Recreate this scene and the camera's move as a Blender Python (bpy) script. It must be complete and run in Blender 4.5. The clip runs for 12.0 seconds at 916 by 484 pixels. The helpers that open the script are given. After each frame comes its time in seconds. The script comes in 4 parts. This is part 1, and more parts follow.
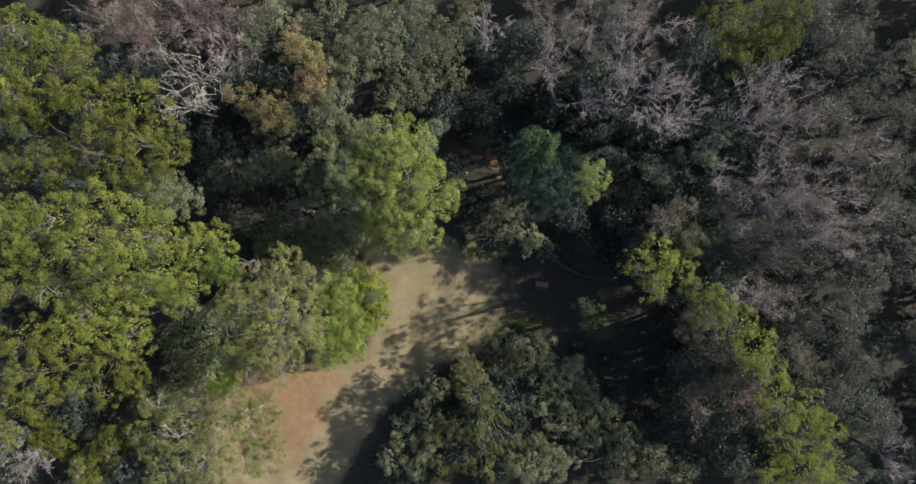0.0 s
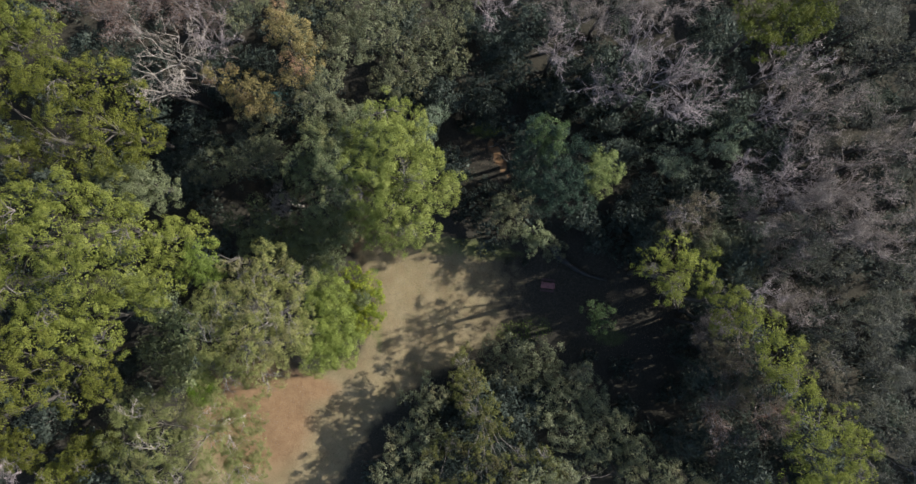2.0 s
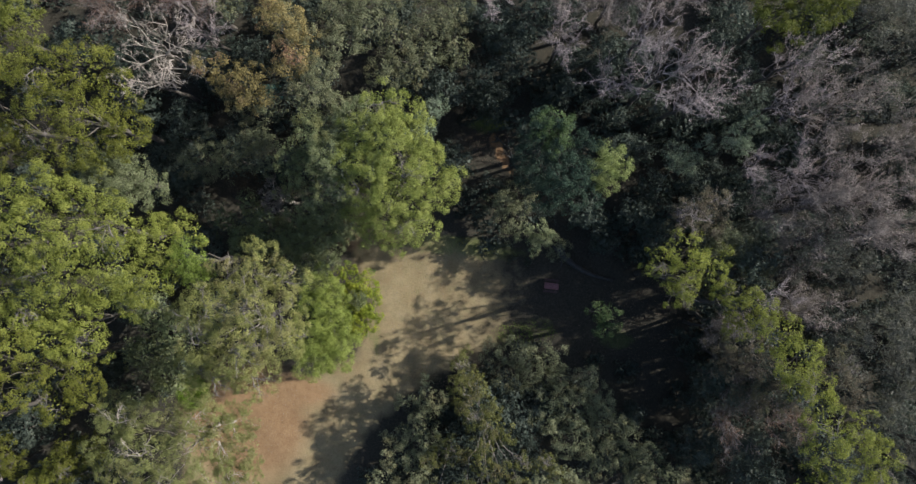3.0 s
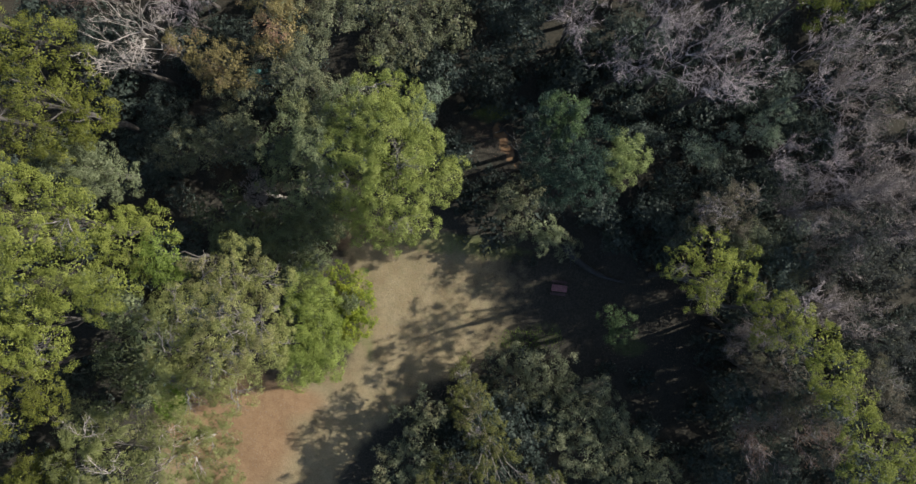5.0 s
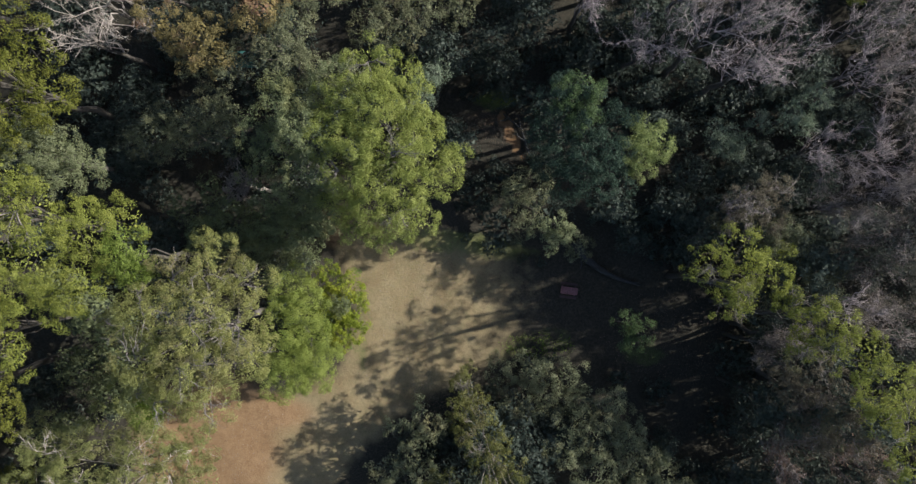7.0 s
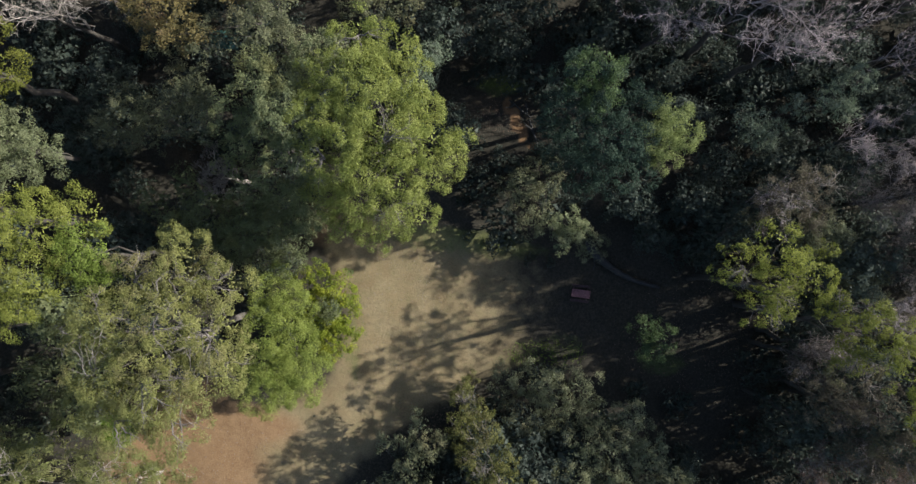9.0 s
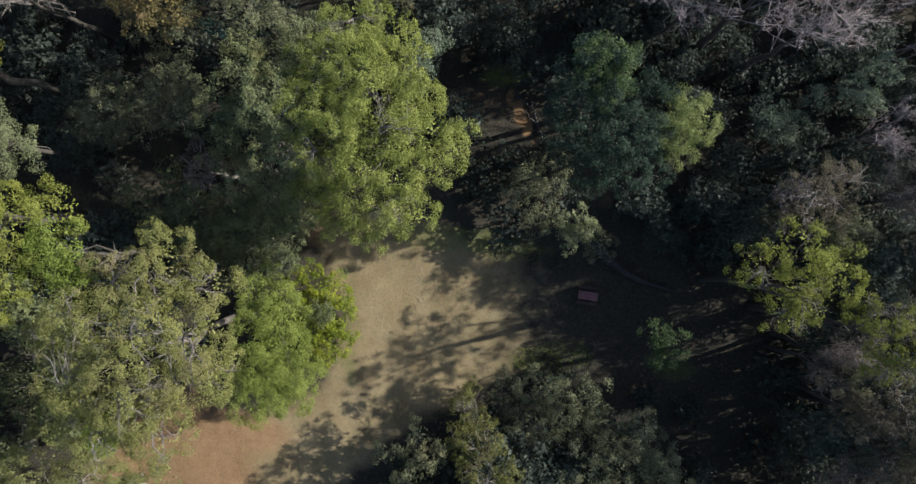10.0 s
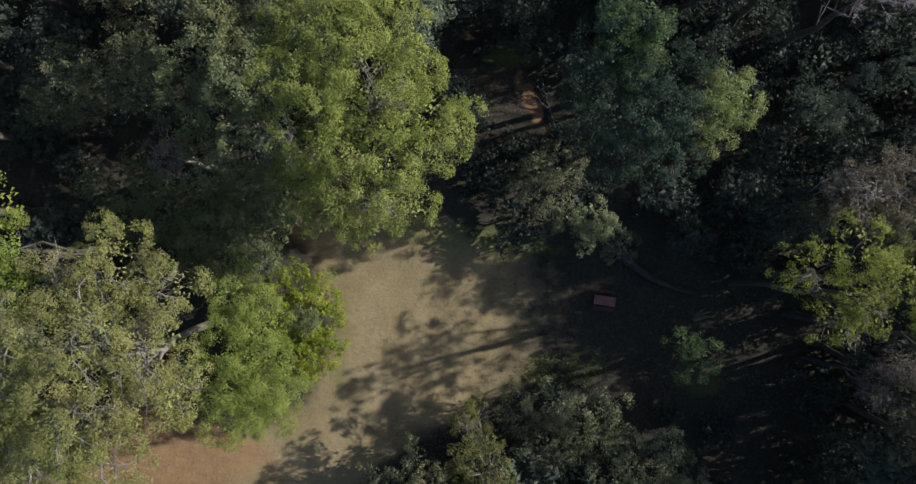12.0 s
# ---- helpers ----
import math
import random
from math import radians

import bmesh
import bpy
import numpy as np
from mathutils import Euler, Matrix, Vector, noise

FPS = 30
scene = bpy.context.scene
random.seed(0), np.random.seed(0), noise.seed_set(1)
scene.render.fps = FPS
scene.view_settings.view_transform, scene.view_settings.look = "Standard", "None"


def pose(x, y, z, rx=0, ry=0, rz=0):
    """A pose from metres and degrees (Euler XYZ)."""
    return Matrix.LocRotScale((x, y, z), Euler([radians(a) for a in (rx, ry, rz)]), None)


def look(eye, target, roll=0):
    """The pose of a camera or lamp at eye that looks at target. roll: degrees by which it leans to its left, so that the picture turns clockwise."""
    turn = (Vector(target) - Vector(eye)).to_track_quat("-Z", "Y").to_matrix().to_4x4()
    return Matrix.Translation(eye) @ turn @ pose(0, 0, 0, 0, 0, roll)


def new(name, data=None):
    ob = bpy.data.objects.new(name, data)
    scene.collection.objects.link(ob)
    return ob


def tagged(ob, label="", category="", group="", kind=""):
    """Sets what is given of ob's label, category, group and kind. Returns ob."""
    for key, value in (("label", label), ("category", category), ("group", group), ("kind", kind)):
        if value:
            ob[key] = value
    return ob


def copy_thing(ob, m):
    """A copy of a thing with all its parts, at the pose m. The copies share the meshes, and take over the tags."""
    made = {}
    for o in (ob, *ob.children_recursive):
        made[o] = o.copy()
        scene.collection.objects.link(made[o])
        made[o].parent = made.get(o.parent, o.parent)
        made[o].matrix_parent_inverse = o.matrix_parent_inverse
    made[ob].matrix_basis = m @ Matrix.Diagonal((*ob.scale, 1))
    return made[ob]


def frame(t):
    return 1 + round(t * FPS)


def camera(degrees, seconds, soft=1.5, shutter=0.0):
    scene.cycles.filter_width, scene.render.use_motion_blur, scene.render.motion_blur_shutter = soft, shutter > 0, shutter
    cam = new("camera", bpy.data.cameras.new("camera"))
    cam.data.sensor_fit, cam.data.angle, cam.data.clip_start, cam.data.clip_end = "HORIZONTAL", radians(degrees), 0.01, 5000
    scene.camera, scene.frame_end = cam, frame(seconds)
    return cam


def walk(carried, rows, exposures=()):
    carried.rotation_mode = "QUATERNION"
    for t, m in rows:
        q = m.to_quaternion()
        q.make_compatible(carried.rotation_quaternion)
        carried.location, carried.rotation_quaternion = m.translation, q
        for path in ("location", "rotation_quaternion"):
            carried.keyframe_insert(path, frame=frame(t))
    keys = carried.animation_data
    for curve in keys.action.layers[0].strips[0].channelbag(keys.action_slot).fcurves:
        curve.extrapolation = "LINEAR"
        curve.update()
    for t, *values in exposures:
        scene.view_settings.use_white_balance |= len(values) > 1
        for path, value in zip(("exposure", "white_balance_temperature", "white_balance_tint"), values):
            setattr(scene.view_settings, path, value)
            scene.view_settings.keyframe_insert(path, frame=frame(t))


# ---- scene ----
cam = camera(76.3, 12.0, soft=1.45)
METRES, EYE, TILT, LEAN, TURN = 31.0, 77.2, -90.0, 0.0, 0.0
ROWS = [
    (0.0, 0.0, 0.0, 0.0, 0.0, 0.0, -0.0),
    (0.5, 0.0003, 0.0417, -0.0027, 0.01, -0.01, -0.08),
    (1.0, 0.0004, 0.0832, -0.0048, -0.01, -0.01, -0.16),
    (1.5, 0.0007, 0.1248, -0.0066, -0.0, -0.01, -0.24),
    (2.0, 0.0005, 0.1667, -0.0081, -0.0, -0.03, -0.32),
    (2.5, -0.0002, 0.2086, -0.0091, -0.0, -0.07, -0.4),
    (3.0, -0.001, 0.2508, -0.0107, -0.01, -0.09, -0.46),
    (5.0, -0.0049, 0.4183, -0.0163, -0.07, -0.12, -0.72),
    (5.5, -0.0055, 0.4599, -0.017, -0.07, -0.16, -0.78),
    (6.0, -0.0068, 0.5018, -0.019, -0.08, -0.14, -0.85),
    (6.5, -0.0085, 0.5433, -0.0206, -0.09, -0.15, -0.9),
    (7.0, -0.0086, 0.5851, -0.0229, -0.09, -0.13, -0.94),
    (9.0, -0.0134, 0.748, -0.0268, -0.13, -0.2, -1.03),
    (9.5, -0.015, 0.7895, -0.0284, -0.14, -0.18, -1.08),
    (10.0, -0.0166, 0.831, -0.0303, -0.16, -0.16, -1.13),
    (10.5, -0.0176, 0.873, -0.0324, -0.16, -0.12, -1.19),
    (11.0, -0.0183, 0.9151, -0.0341, -0.15, -0.11, -1.23),
    (11.5, -0.0189, 0.9574, -0.0356, -0.12, -0.11, -1.28),
    (12.0, -0.0209, 0.9989, -0.0369, -0.14, -0.1, -1.31),
]
walk(cam, [(t, pose(0, 0, EYE, TILT, LEAN, TURN) @ pose(METRES * x, METRES * y, METRES * z, 90 + pitch, roll, yaw)) for t, x, y, z, yaw, pitch, roll in ROWS],
     exposures=((0.0, 1.31), (6.0, 1.25), (11.6, 1.19), (12.0, 0.96)))

# ---- light ----
SUN_WAY = Vector((0.955, 0.296, 0.0)).normalized()
SUN_UP = radians(28)
world = bpy.data.worlds.new("sky")
scene.world = world
world.use_nodes = True
sky = world.node_tree.nodes.new("ShaderNodeTexSky")
sky.sky_type, sky.sun_disc = "NISHITA", False
sky.sun_elevation, sky.sun_rotation = SUN_UP, math.atan2(SUN_WAY.x, SUN_WAY.y)
back = world.node_tree.nodes["Background"]
back.inputs["Strength"].default_value = 0.08
world.node_tree.links.new(sky.outputs["Color"], back.inputs["Color"])
sun = new("sun", bpy.data.lights.new("sun", "SUN"))
sun.data.energy, sun.data.angle, sun.data.color = 4.15, radians(0.5), (1.0, 0.965, 0.87)
sun_from = Vector((SUN_WAY.x * math.cos(SUN_UP), SUN_WAY.y * math.cos(SUN_UP), math.sin(SUN_UP)))
sun.matrix_world = look(sun_from * 200, (0, 0, 0))

# ---- materials ----


def material(name):
    m = bpy.data.materials.new(name)
    m.use_nodes = True
    t = m.node_tree
    return m, t, t.nodes["Principled BSDF"], t.nodes["Material Output"]


def node(t, kind, **inputs):
    n = t.nodes.new(kind)
    for key, value in inputs.items():
        n.inputs[key].default_value = value
    return n


def ramp(t, factor, stops):
    n = t.nodes.new("ShaderNodeValToRGB")
    els = n.color_ramp.elements
    els[0].position, els[0].color = stops[0][0], (*stops[0][1], 1)
    els[1].position, els[1].color = stops[-1][0], (*stops[-1][1], 1)
    for p, c in stops[1:-1]:
        e = els.new(p)
        e.color = (*c, 1)
    t.links.new(factor, n.inputs["Fac"])
    return n.outputs["Color"]


def mix(t, factor, a, b, way="MIX"):
    n = t.nodes.new("ShaderNodeMix")
    n.data_type, n.blend_type = "RGBA", way
    for value, key in ((factor, 0), (a, 6), (b, 7)):
        if isinstance(value, (int, float)):
            n.inputs[key].default_value = value
        elif isinstance(value, tuple):
            n.inputs[key].default_value = (*value, 1)
        else:
            t.links.new(value, n.inputs[key])
    return n.outputs[2]


def noise_tex(t, scale, detail=4.0, rough=0.6, where="Object"):
    c = t.nodes.new("ShaderNodeTexCoord")
    n = node(t, "ShaderNodeTexNoise", Scale=scale, Detail=detail, Roughness=rough)
    t.links.new(c.outputs[where], n.inputs["Vector"])
    return n.outputs["Fac"]


def leaf_material(name, dark, middle, light, stray=None, gloss=0.5, clear=0.36):
    """Leaves: each leaf and each patch of a crown has its own shade."""
    m, t, shader, out = material(name)
    dark, middle, light, stray = [c and (c[0], c[1], c[2] * 1.08) for c in (dark, middle, light, stray)]
    geo = t.nodes.new("ShaderNodeNewGeometry")
    each = ramp(t, geo.outputs["Random Per Island"], [(0.0, dark), (0.25, middle), (0.85, middle), (1.0, light)])
    patch = ramp(t, noise_tex(t, 0.85, 3.0), [(0.3, dark), (0.5, middle), (0.72, light)])
    colour = mix(t, 0.82, each, patch)
    fine = ramp(t, noise_tex(t, 4.0, 3.0, 0.7), [(0.3, (0.82, 0.82, 0.82)), (0.55, (1, 1, 1)), (0.75, (1.12, 1.12, 1.08))])
    colour = mix(t, 1.0, colour, fine, "MULTIPLY")
    if stray:
        spots = ramp(t, noise_tex(t, 0.3, 4.0), [(0.52, (0, 0, 0)), (0.66, (1, 1, 1))])
        colour = mix(t, spots, colour, stray)
    info = t.nodes.new("ShaderNodeObjectInfo")
    hsv = node(t, "ShaderNodeHueSaturation")
    value = node(t, "ShaderNodeMapRange", **{"To Min": 0.8, "To Max": 1.2})
    t.links.new(info.outputs["Random"], value.inputs["Value"])
    t.links.new(value.outputs["Result"], hsv.inputs["Value"])
    t.links.new(colour, hsv.inputs["Color"])
    t.links.new(hsv.outputs["Color"], shader.inputs["Base Color"])
    shader.inputs["Roughness"].default_value = gloss + 0.12
    shader.inputs["Specular IOR Level"].default_value = 0.16
    lit = t.nodes.new("ShaderNodeBsdfTranslucent")
    t.links.new(hsv.outputs["Color"], lit.inputs["Color"])
    both = node(t, "ShaderNodeMixShader", Fac=clear)
    t.links.new(shader.outputs[0], both.inputs[1])
    t.links.new(lit.outputs[0], both.inputs[2])
    t.links.new(both.outputs[0], out.inputs["Surface"])
    return m


def bark_material(name, dark, light, scale=3.0):
    m, t, shader, out = material(name)
    colour = ramp(t, noise_tex(t, scale, 6.0, 0.7), [(0.3, dark), (0.7, light)])
    stain = ramp(t, noise_tex(t, 0.4, 3.0), [(0.35, (0.6, 0.6, 0.6)), (0.65, (1, 1, 1))])
    colour = mix(t, 1.0, colour, stain, "MULTIPLY")
    t.links.new(colour, shader.inputs["Base Color"])
    shader.inputs["Roughness"].default_value = 0.9
    bump = node(t, "ShaderNodeBump", Strength=0.6, Distance=0.03)
    t.links.new(noise_tex(t, scale * 4, 6.0, 0.7), bump.inputs["Height"])
    t.links.new(bump.outputs["Normal"], shader.inputs["Normal"])
    return m


LEAF = {
    "pine": leaf_material("pine_needles", (0.105, 0.123, 0.026), (0.188, 0.210, 0.044), (0.271, 0.284, 0.072), None, 0.5, 0.42),
    "greypine": leaf_material("grey_green_needles", (0.168, 0.184, 0.058), (0.273, 0.283, 0.091), (0.386, 0.386, 0.144), (0.280, 0.251, 0.118), 0.5, 0.42),
    "paletree": leaf_material("pale_olive_leaves", (0.086, 0.096, 0.030), (0.142, 0.155, 0.053), (0.199, 0.207, 0.081), (0.145, 0.140, 0.059)),
    "midpine": leaf_material("dull_green_needles", (0.072, 0.080, 0.015), (0.129, 0.139, 0.026), (0.196, 0.196, 0.045), None, 0.5, 0.42),
    "olivepine": leaf_material("olive_needles", (0.075, 0.085, 0.022), (0.14, 0.145, 0.042), (0.21, 0.205, 0.075), (0.15, 0.125, 0.065), 0.5, 0.3),
    "greentree": leaf_material("fresh_green_leaves", (0.142, 0.179, 0.040), (0.254, 0.288, 0.075), (0.359, 0.383, 0.116), None, 0.5, 0.42),
    "oak": leaf_material("oak_leaves", (0.086, 0.101, 0.057), (0.162, 0.173, 0.094), (0.259, 0.261, 0.146), (0.180, 0.166, 0.085), 0.4),
    "blueoak": leaf_material("blue_green_leaves", (0.069, 0.088, 0.043), (0.128, 0.150, 0.072), (0.213, 0.228, 0.106), (0.158, 0.160, 0.065), 0.5),
    # Shade on the broad crown is put into this darker leaf colour.
    "teal": leaf_material("shade_teal_needles", (0.025, 0.047, 0.031), (0.047, 0.078, 0.052), (0.084, 0.124, 0.077), None, 0.5),
    "twiggy": leaf_material("brown_olive_dry_leaves", (0.066, 0.058, 0.039), (0.117, 0.101, 0.069), (0.172, 0.148, 0.101), (0.113, 0.117, 0.055)),
    "lightsage": leaf_material("light_sage_leaves", (0.115, 0.135, 0.062), (0.185, 0.208, 0.105), (0.255, 0.275, 0.155)),
    "darkpine": leaf_material("deep_green_needles", (0.040, 0.054, 0.010), (0.076, 0.090, 0.016), (0.119, 0.126, 0.025)),
    "olive": leaf_material("olive_brown_leaves", (0.055, 0.058, 0.046), (0.101, 0.104, 0.083), (0.161, 0.159, 0.129), (0.116, 0.119, 0.071), 0.5),
    "deepgreen": leaf_material("deep_green_leaves", (0.048, 0.08, 0.03), (0.086, 0.128, 0.05), (0.135, 0.178, 0.075)),
    # Lighter colour for the sunlit rim of that same crown.
    "lightgreen": leaf_material("sunlit_green_leaves", (0.111, 0.146, 0.042), (0.190, 0.224, 0.079), (0.264, 0.296, 0.117)),
    # Dark green, lowered further to put deep shade into gaps between crowns.
    "dark": leaf_material("shade_dark_leaves", (0.029, 0.041, 0.032), (0.056, 0.072, 0.055), (0.101, 0.114, 0.087), None, 0.4),
    "sage": leaf_material("sage_green_leaves", (0.091, 0.124, 0.078), (0.163, 0.202, 0.130), (0.260, 0.293, 0.208), None, 0.45),
    "lime": leaf_material("lime_green_leaves", (0.115, 0.165, 0.03), (0.19, 0.25, 0.05), (0.26, 0.32, 0.08)),
    "bush": leaf_material("bush_leaves", (0.119, 0.160, 0.032), (0.197, 0.237, 0.054), (0.276, 0.312, 0.085), None, 0.5, 0.42),
    "vine": leaf_material("yellow_vine_leaves", (0.075, 0.115, 0.016), (0.165, 0.20, 0.022), (0.30, 0.30, 0.035), (0.065, 0.10, 0.04)),
    "rust": leaf_material("rust_and_olive_leaves", (0.12, 0.10, 0.04), (0.20, 0.165, 0.066), (0.28, 0.225, 0.095), (0.28, 0.165, 0.105)),
    "dry": leaf_material("dry_brown_leaves", (0.095, 0.08, 0.068), (0.166, 0.14, 0.12), (0.241, 0.206, 0.181)),
    "redbrown": leaf_material("red_brown_leaves", (0.11, 0.07, 0.05), (0.18, 0.115, 0.085), (0.25, 0.17, 0.125)),
    "grass": leaf_material("grass_blades", (0.09, 0.15, 0.02), (0.15, 0.225, 0.03), (0.22, 0.29, 0.05)),
}
BARK = bark_material("grey_brown_bark", (0.035, 0.03, 0.026), (0.09, 0.078, 0.068))
GREY_BARK = bark_material("pinkish_grey_bark", (0.11, 0.096, 0.09), (0.24, 0.21, 0.195))
PALE_BARK = bark_material("pale_bark", (0.24, 0.20, 0.18), (0.46, 0.41, 0.37))
GREY_TWIG = bark_material("grey_twigs", (0.19, 0.158, 0.165), (0.37, 0.315, 0.325))
BROWN_TWIG = bark_material("brown_twigs", (0.165, 0.138, 0.132), (0.32, 0.275, 0.265))
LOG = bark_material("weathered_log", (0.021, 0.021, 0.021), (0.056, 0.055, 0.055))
RED_WOOD = bark_material("red_stained_wood", (0.19, 0.085, 0.095), (0.29, 0.14, 0.15), 5.0)
DARK_WOOD = bark_material("dark_stained_wood", (0.045, 0.028, 0.03), (0.085, 0.05, 0.052), 5.0)

# ---- mesh helpers ----


def mesh_of(name, verts, faces, mat, smooth=False):
    """A mesh from arrays of places and of three- or four-cornered faces."""
    me = bpy.data.meshes.new(name)
    verts, faces = np.asarray(verts, "f"), np.asarray(faces, "i")
    n = faces.shape[1]
    me.vertices.add(len(verts))
    me.vertices.foreach_set("co", verts.ravel())
    me.loops.add(faces.size)
    me.loops.foreach_set("vertex_index", faces.ravel())
    me.polygons.add(len(faces))
    me.polygons.foreach_set("loop_start", np.arange(len(faces), dtype="i") * n)
    if smooth:
        me.polygons.foreach_set("use_smooth", np.ones(len(faces), bool))
    me.update(calc_edges=True)
    me.materials.append(mat)
    return me


def child(name, me, parent, label=""):
    ob = new(name, me)
    ob.parent = parent
    return tagged(ob, label)


def part(name, bm, mat, parent, label=""):
    """One mesh object from a bmesh, under a thing or a part."""
    me = bpy.data.meshes.new(name)
    bm.to_mesh(me)
    bm.free()
    me.materials.append(mat)
    return child(name, me, parent, label)


class Wood:
    """Tapered tubes gathered into one mesh."""

    def __init__(self):
        self.verts, self.faces, self.count = [], [], 0

    def tube(self, points, radii, n=5):
        points = np.asarray(points, float)
        way = np.gradient(points, axis=0)
        way /= np.linalg.norm(way, axis=1)[:, None] + 1e-9
        side = np.cross(way, (0.31, 0.17, 0.93) if abs(way[0][2]) < 0.9 else (1.0, 0.1, 0.0))
        side /= np.linalg.norm(side, axis=1)[:, None] + 1e-9
        up = np.cross(way, side)
        a = np.arange(n) * 2 * np.pi / n
        ring = side[:, None] * np.cos(a)[None, :, None] + up[:, None] * np.sin(a)[None, :, None]
        v = points[:, None] + ring * np.asarray(radii, float)[:, None, None]
        k = len(points)
        i = np.arange(k - 1)[:, None] * n
        j = np.arange(n)[None]
        q = np.stack([i + j, i + (j + 1) % n, i + n + (j + 1) % n, i + n + j], -1).reshape(-1, 4)
        self.verts.append(v.reshape(-1, 3))
        self.faces.append(np.concatenate([q[:, [0, 1, 2]], q[:, [0, 2, 3]]]) + self.count)
        self.count += k * n

    def spikes(self, roots, tips, radii):
        """Many straight twigs that end in a point."""
        roots, tips = np.asarray(roots, float), np.asarray(tips, float)
        way = unit(tips - roots)
        side = unit(np.cross(way, (0.31, 0.17, 0.93)))
        up = np.cross(way, side)
        r = np.asarray(radii, float)[:, None]
        v = np.stack([roots + side * r, roots - side * r * 0.5 + up * r * 0.87, roots - side * r * 0.5 - up * r * 0.87, tips], 1)
        f = np.arange(len(roots))[:, None, None] * 4 + np.array([[0, 1, 3], [1, 2, 3], [2, 0, 3]])
        self.verts.append(v.reshape(-1, 3))
        self.faces.append(f.reshape(-1, 3) + self.count)
        self.count += len(roots) * 4

    def made(self, name, mat):
        return mesh_of(name, np.concatenate(self.verts), np.concatenate(self.faces), mat, True)


def bend(a, b, steps, sway, rng, rise=0.0):
    """A wavering line from a to b."""
    a, b = np.asarray(a, float), np.asarray(b, float)
    s = np.linspace(0, 1, steps)[:, None]
    line = a + (b - a) * s
    wave = rng.normal(0, 1, (steps, 3)) * sway * np.linalg.norm(b - a)
    wave[0] = wave[-1] = 0
    line += wave
    line[:, 2] += rise * np.sin(s[:, 0] * np.pi)
    return line


def unit(v):
    return v / (np.linalg.norm(v, axis=-1, keepdims=True) + 1e-9)


def leaves(centres, ways, normals, length, width, rng):
    """Small pointed leaves."""
    k = len(centres)
    side = unit(np.cross(normals, ways))
    l = (length * rng.uniform(0.7, 1.3, k))[:, None]
    w = (width * rng.uniform(0.7, 1.3, k))[:, None]
    root = centres - ways * l / 2
    v = np.stack([root - side * w / 2, root + side * w / 2, centres + ways * l / 2], 1)
    return v.reshape(-1, 3), np.arange(k * 3).reshape(-1, 3)


# puffs per square metre of lobe, puff radius, leaves per puff, leaf length and width, gaps (higher: more), unevenness of the leaves, inner leaves per square metre
HABIT = {
    "pine": (1.75, 0.42, 70, 0.112, 0.060, -0.55, 0.32, 8),
    "airy": (1.9, 0.37, 58, 0.112, 0.056, -0.25, 0.36, 5),
    "leaf": (1.5, 0.46, 54, 0.110, 0.078, -0.75, 0.45, 9),
    "fine": (1.9, 0.40, 64, 0.100, 0.062, -1.0, 0.38, 10),
    "gappy": (1.7, 0.42, 70, 0.112, 0.060, -0.55, 0.32, 8),
    "lush": (1.8, 0.44, 92, 0.098, 0.056, -0.8, 0.34, 10),
    "dense": (1.6, 0.46, 66, 0.108, 0.070, -0.85, 0.42, 10),
    "needle": (1.9, 0.40, 84, 0.100, 0.050, -0.75, 0.36, 9),
    "tuft": (2.0, 0.36, 68, 0.100, 0.058, -0.65, 0.38, 9),
    "thin": (1.7, 0.38, 40, 0.13, 0.07, -0.6, 0.4, 8),
    "soft": (1.9, 0.42, 104, 0.080, 0.046, -1.5, 0.36, 14),
    "vine": (2.1, 0.34, 60, 0.105, 0.080, -1.2, 0.40, 10),
    "mid": (1.0, 0.50, 34, 0.135, 0.08, -0.45, 0.48, 6),
    "under": (1.1, 0.60, 21, 0.175, 0.11, -0.6, 0.4, 8),
    "low": (1.0, 0.52, 15, 0.20, 0.13, -0.7, 0.4, 6),
    "far": (0.45, 0.75, 12, 0.34, 0.22, -0.8, 0.35, 4),
}


def lumps(places, waves, phases):
    """A smooth random field, about -2 to 2."""
    return np.sin(places @ waves.T + phases).sum(1) / math.sqrt(len(phases) / 2)


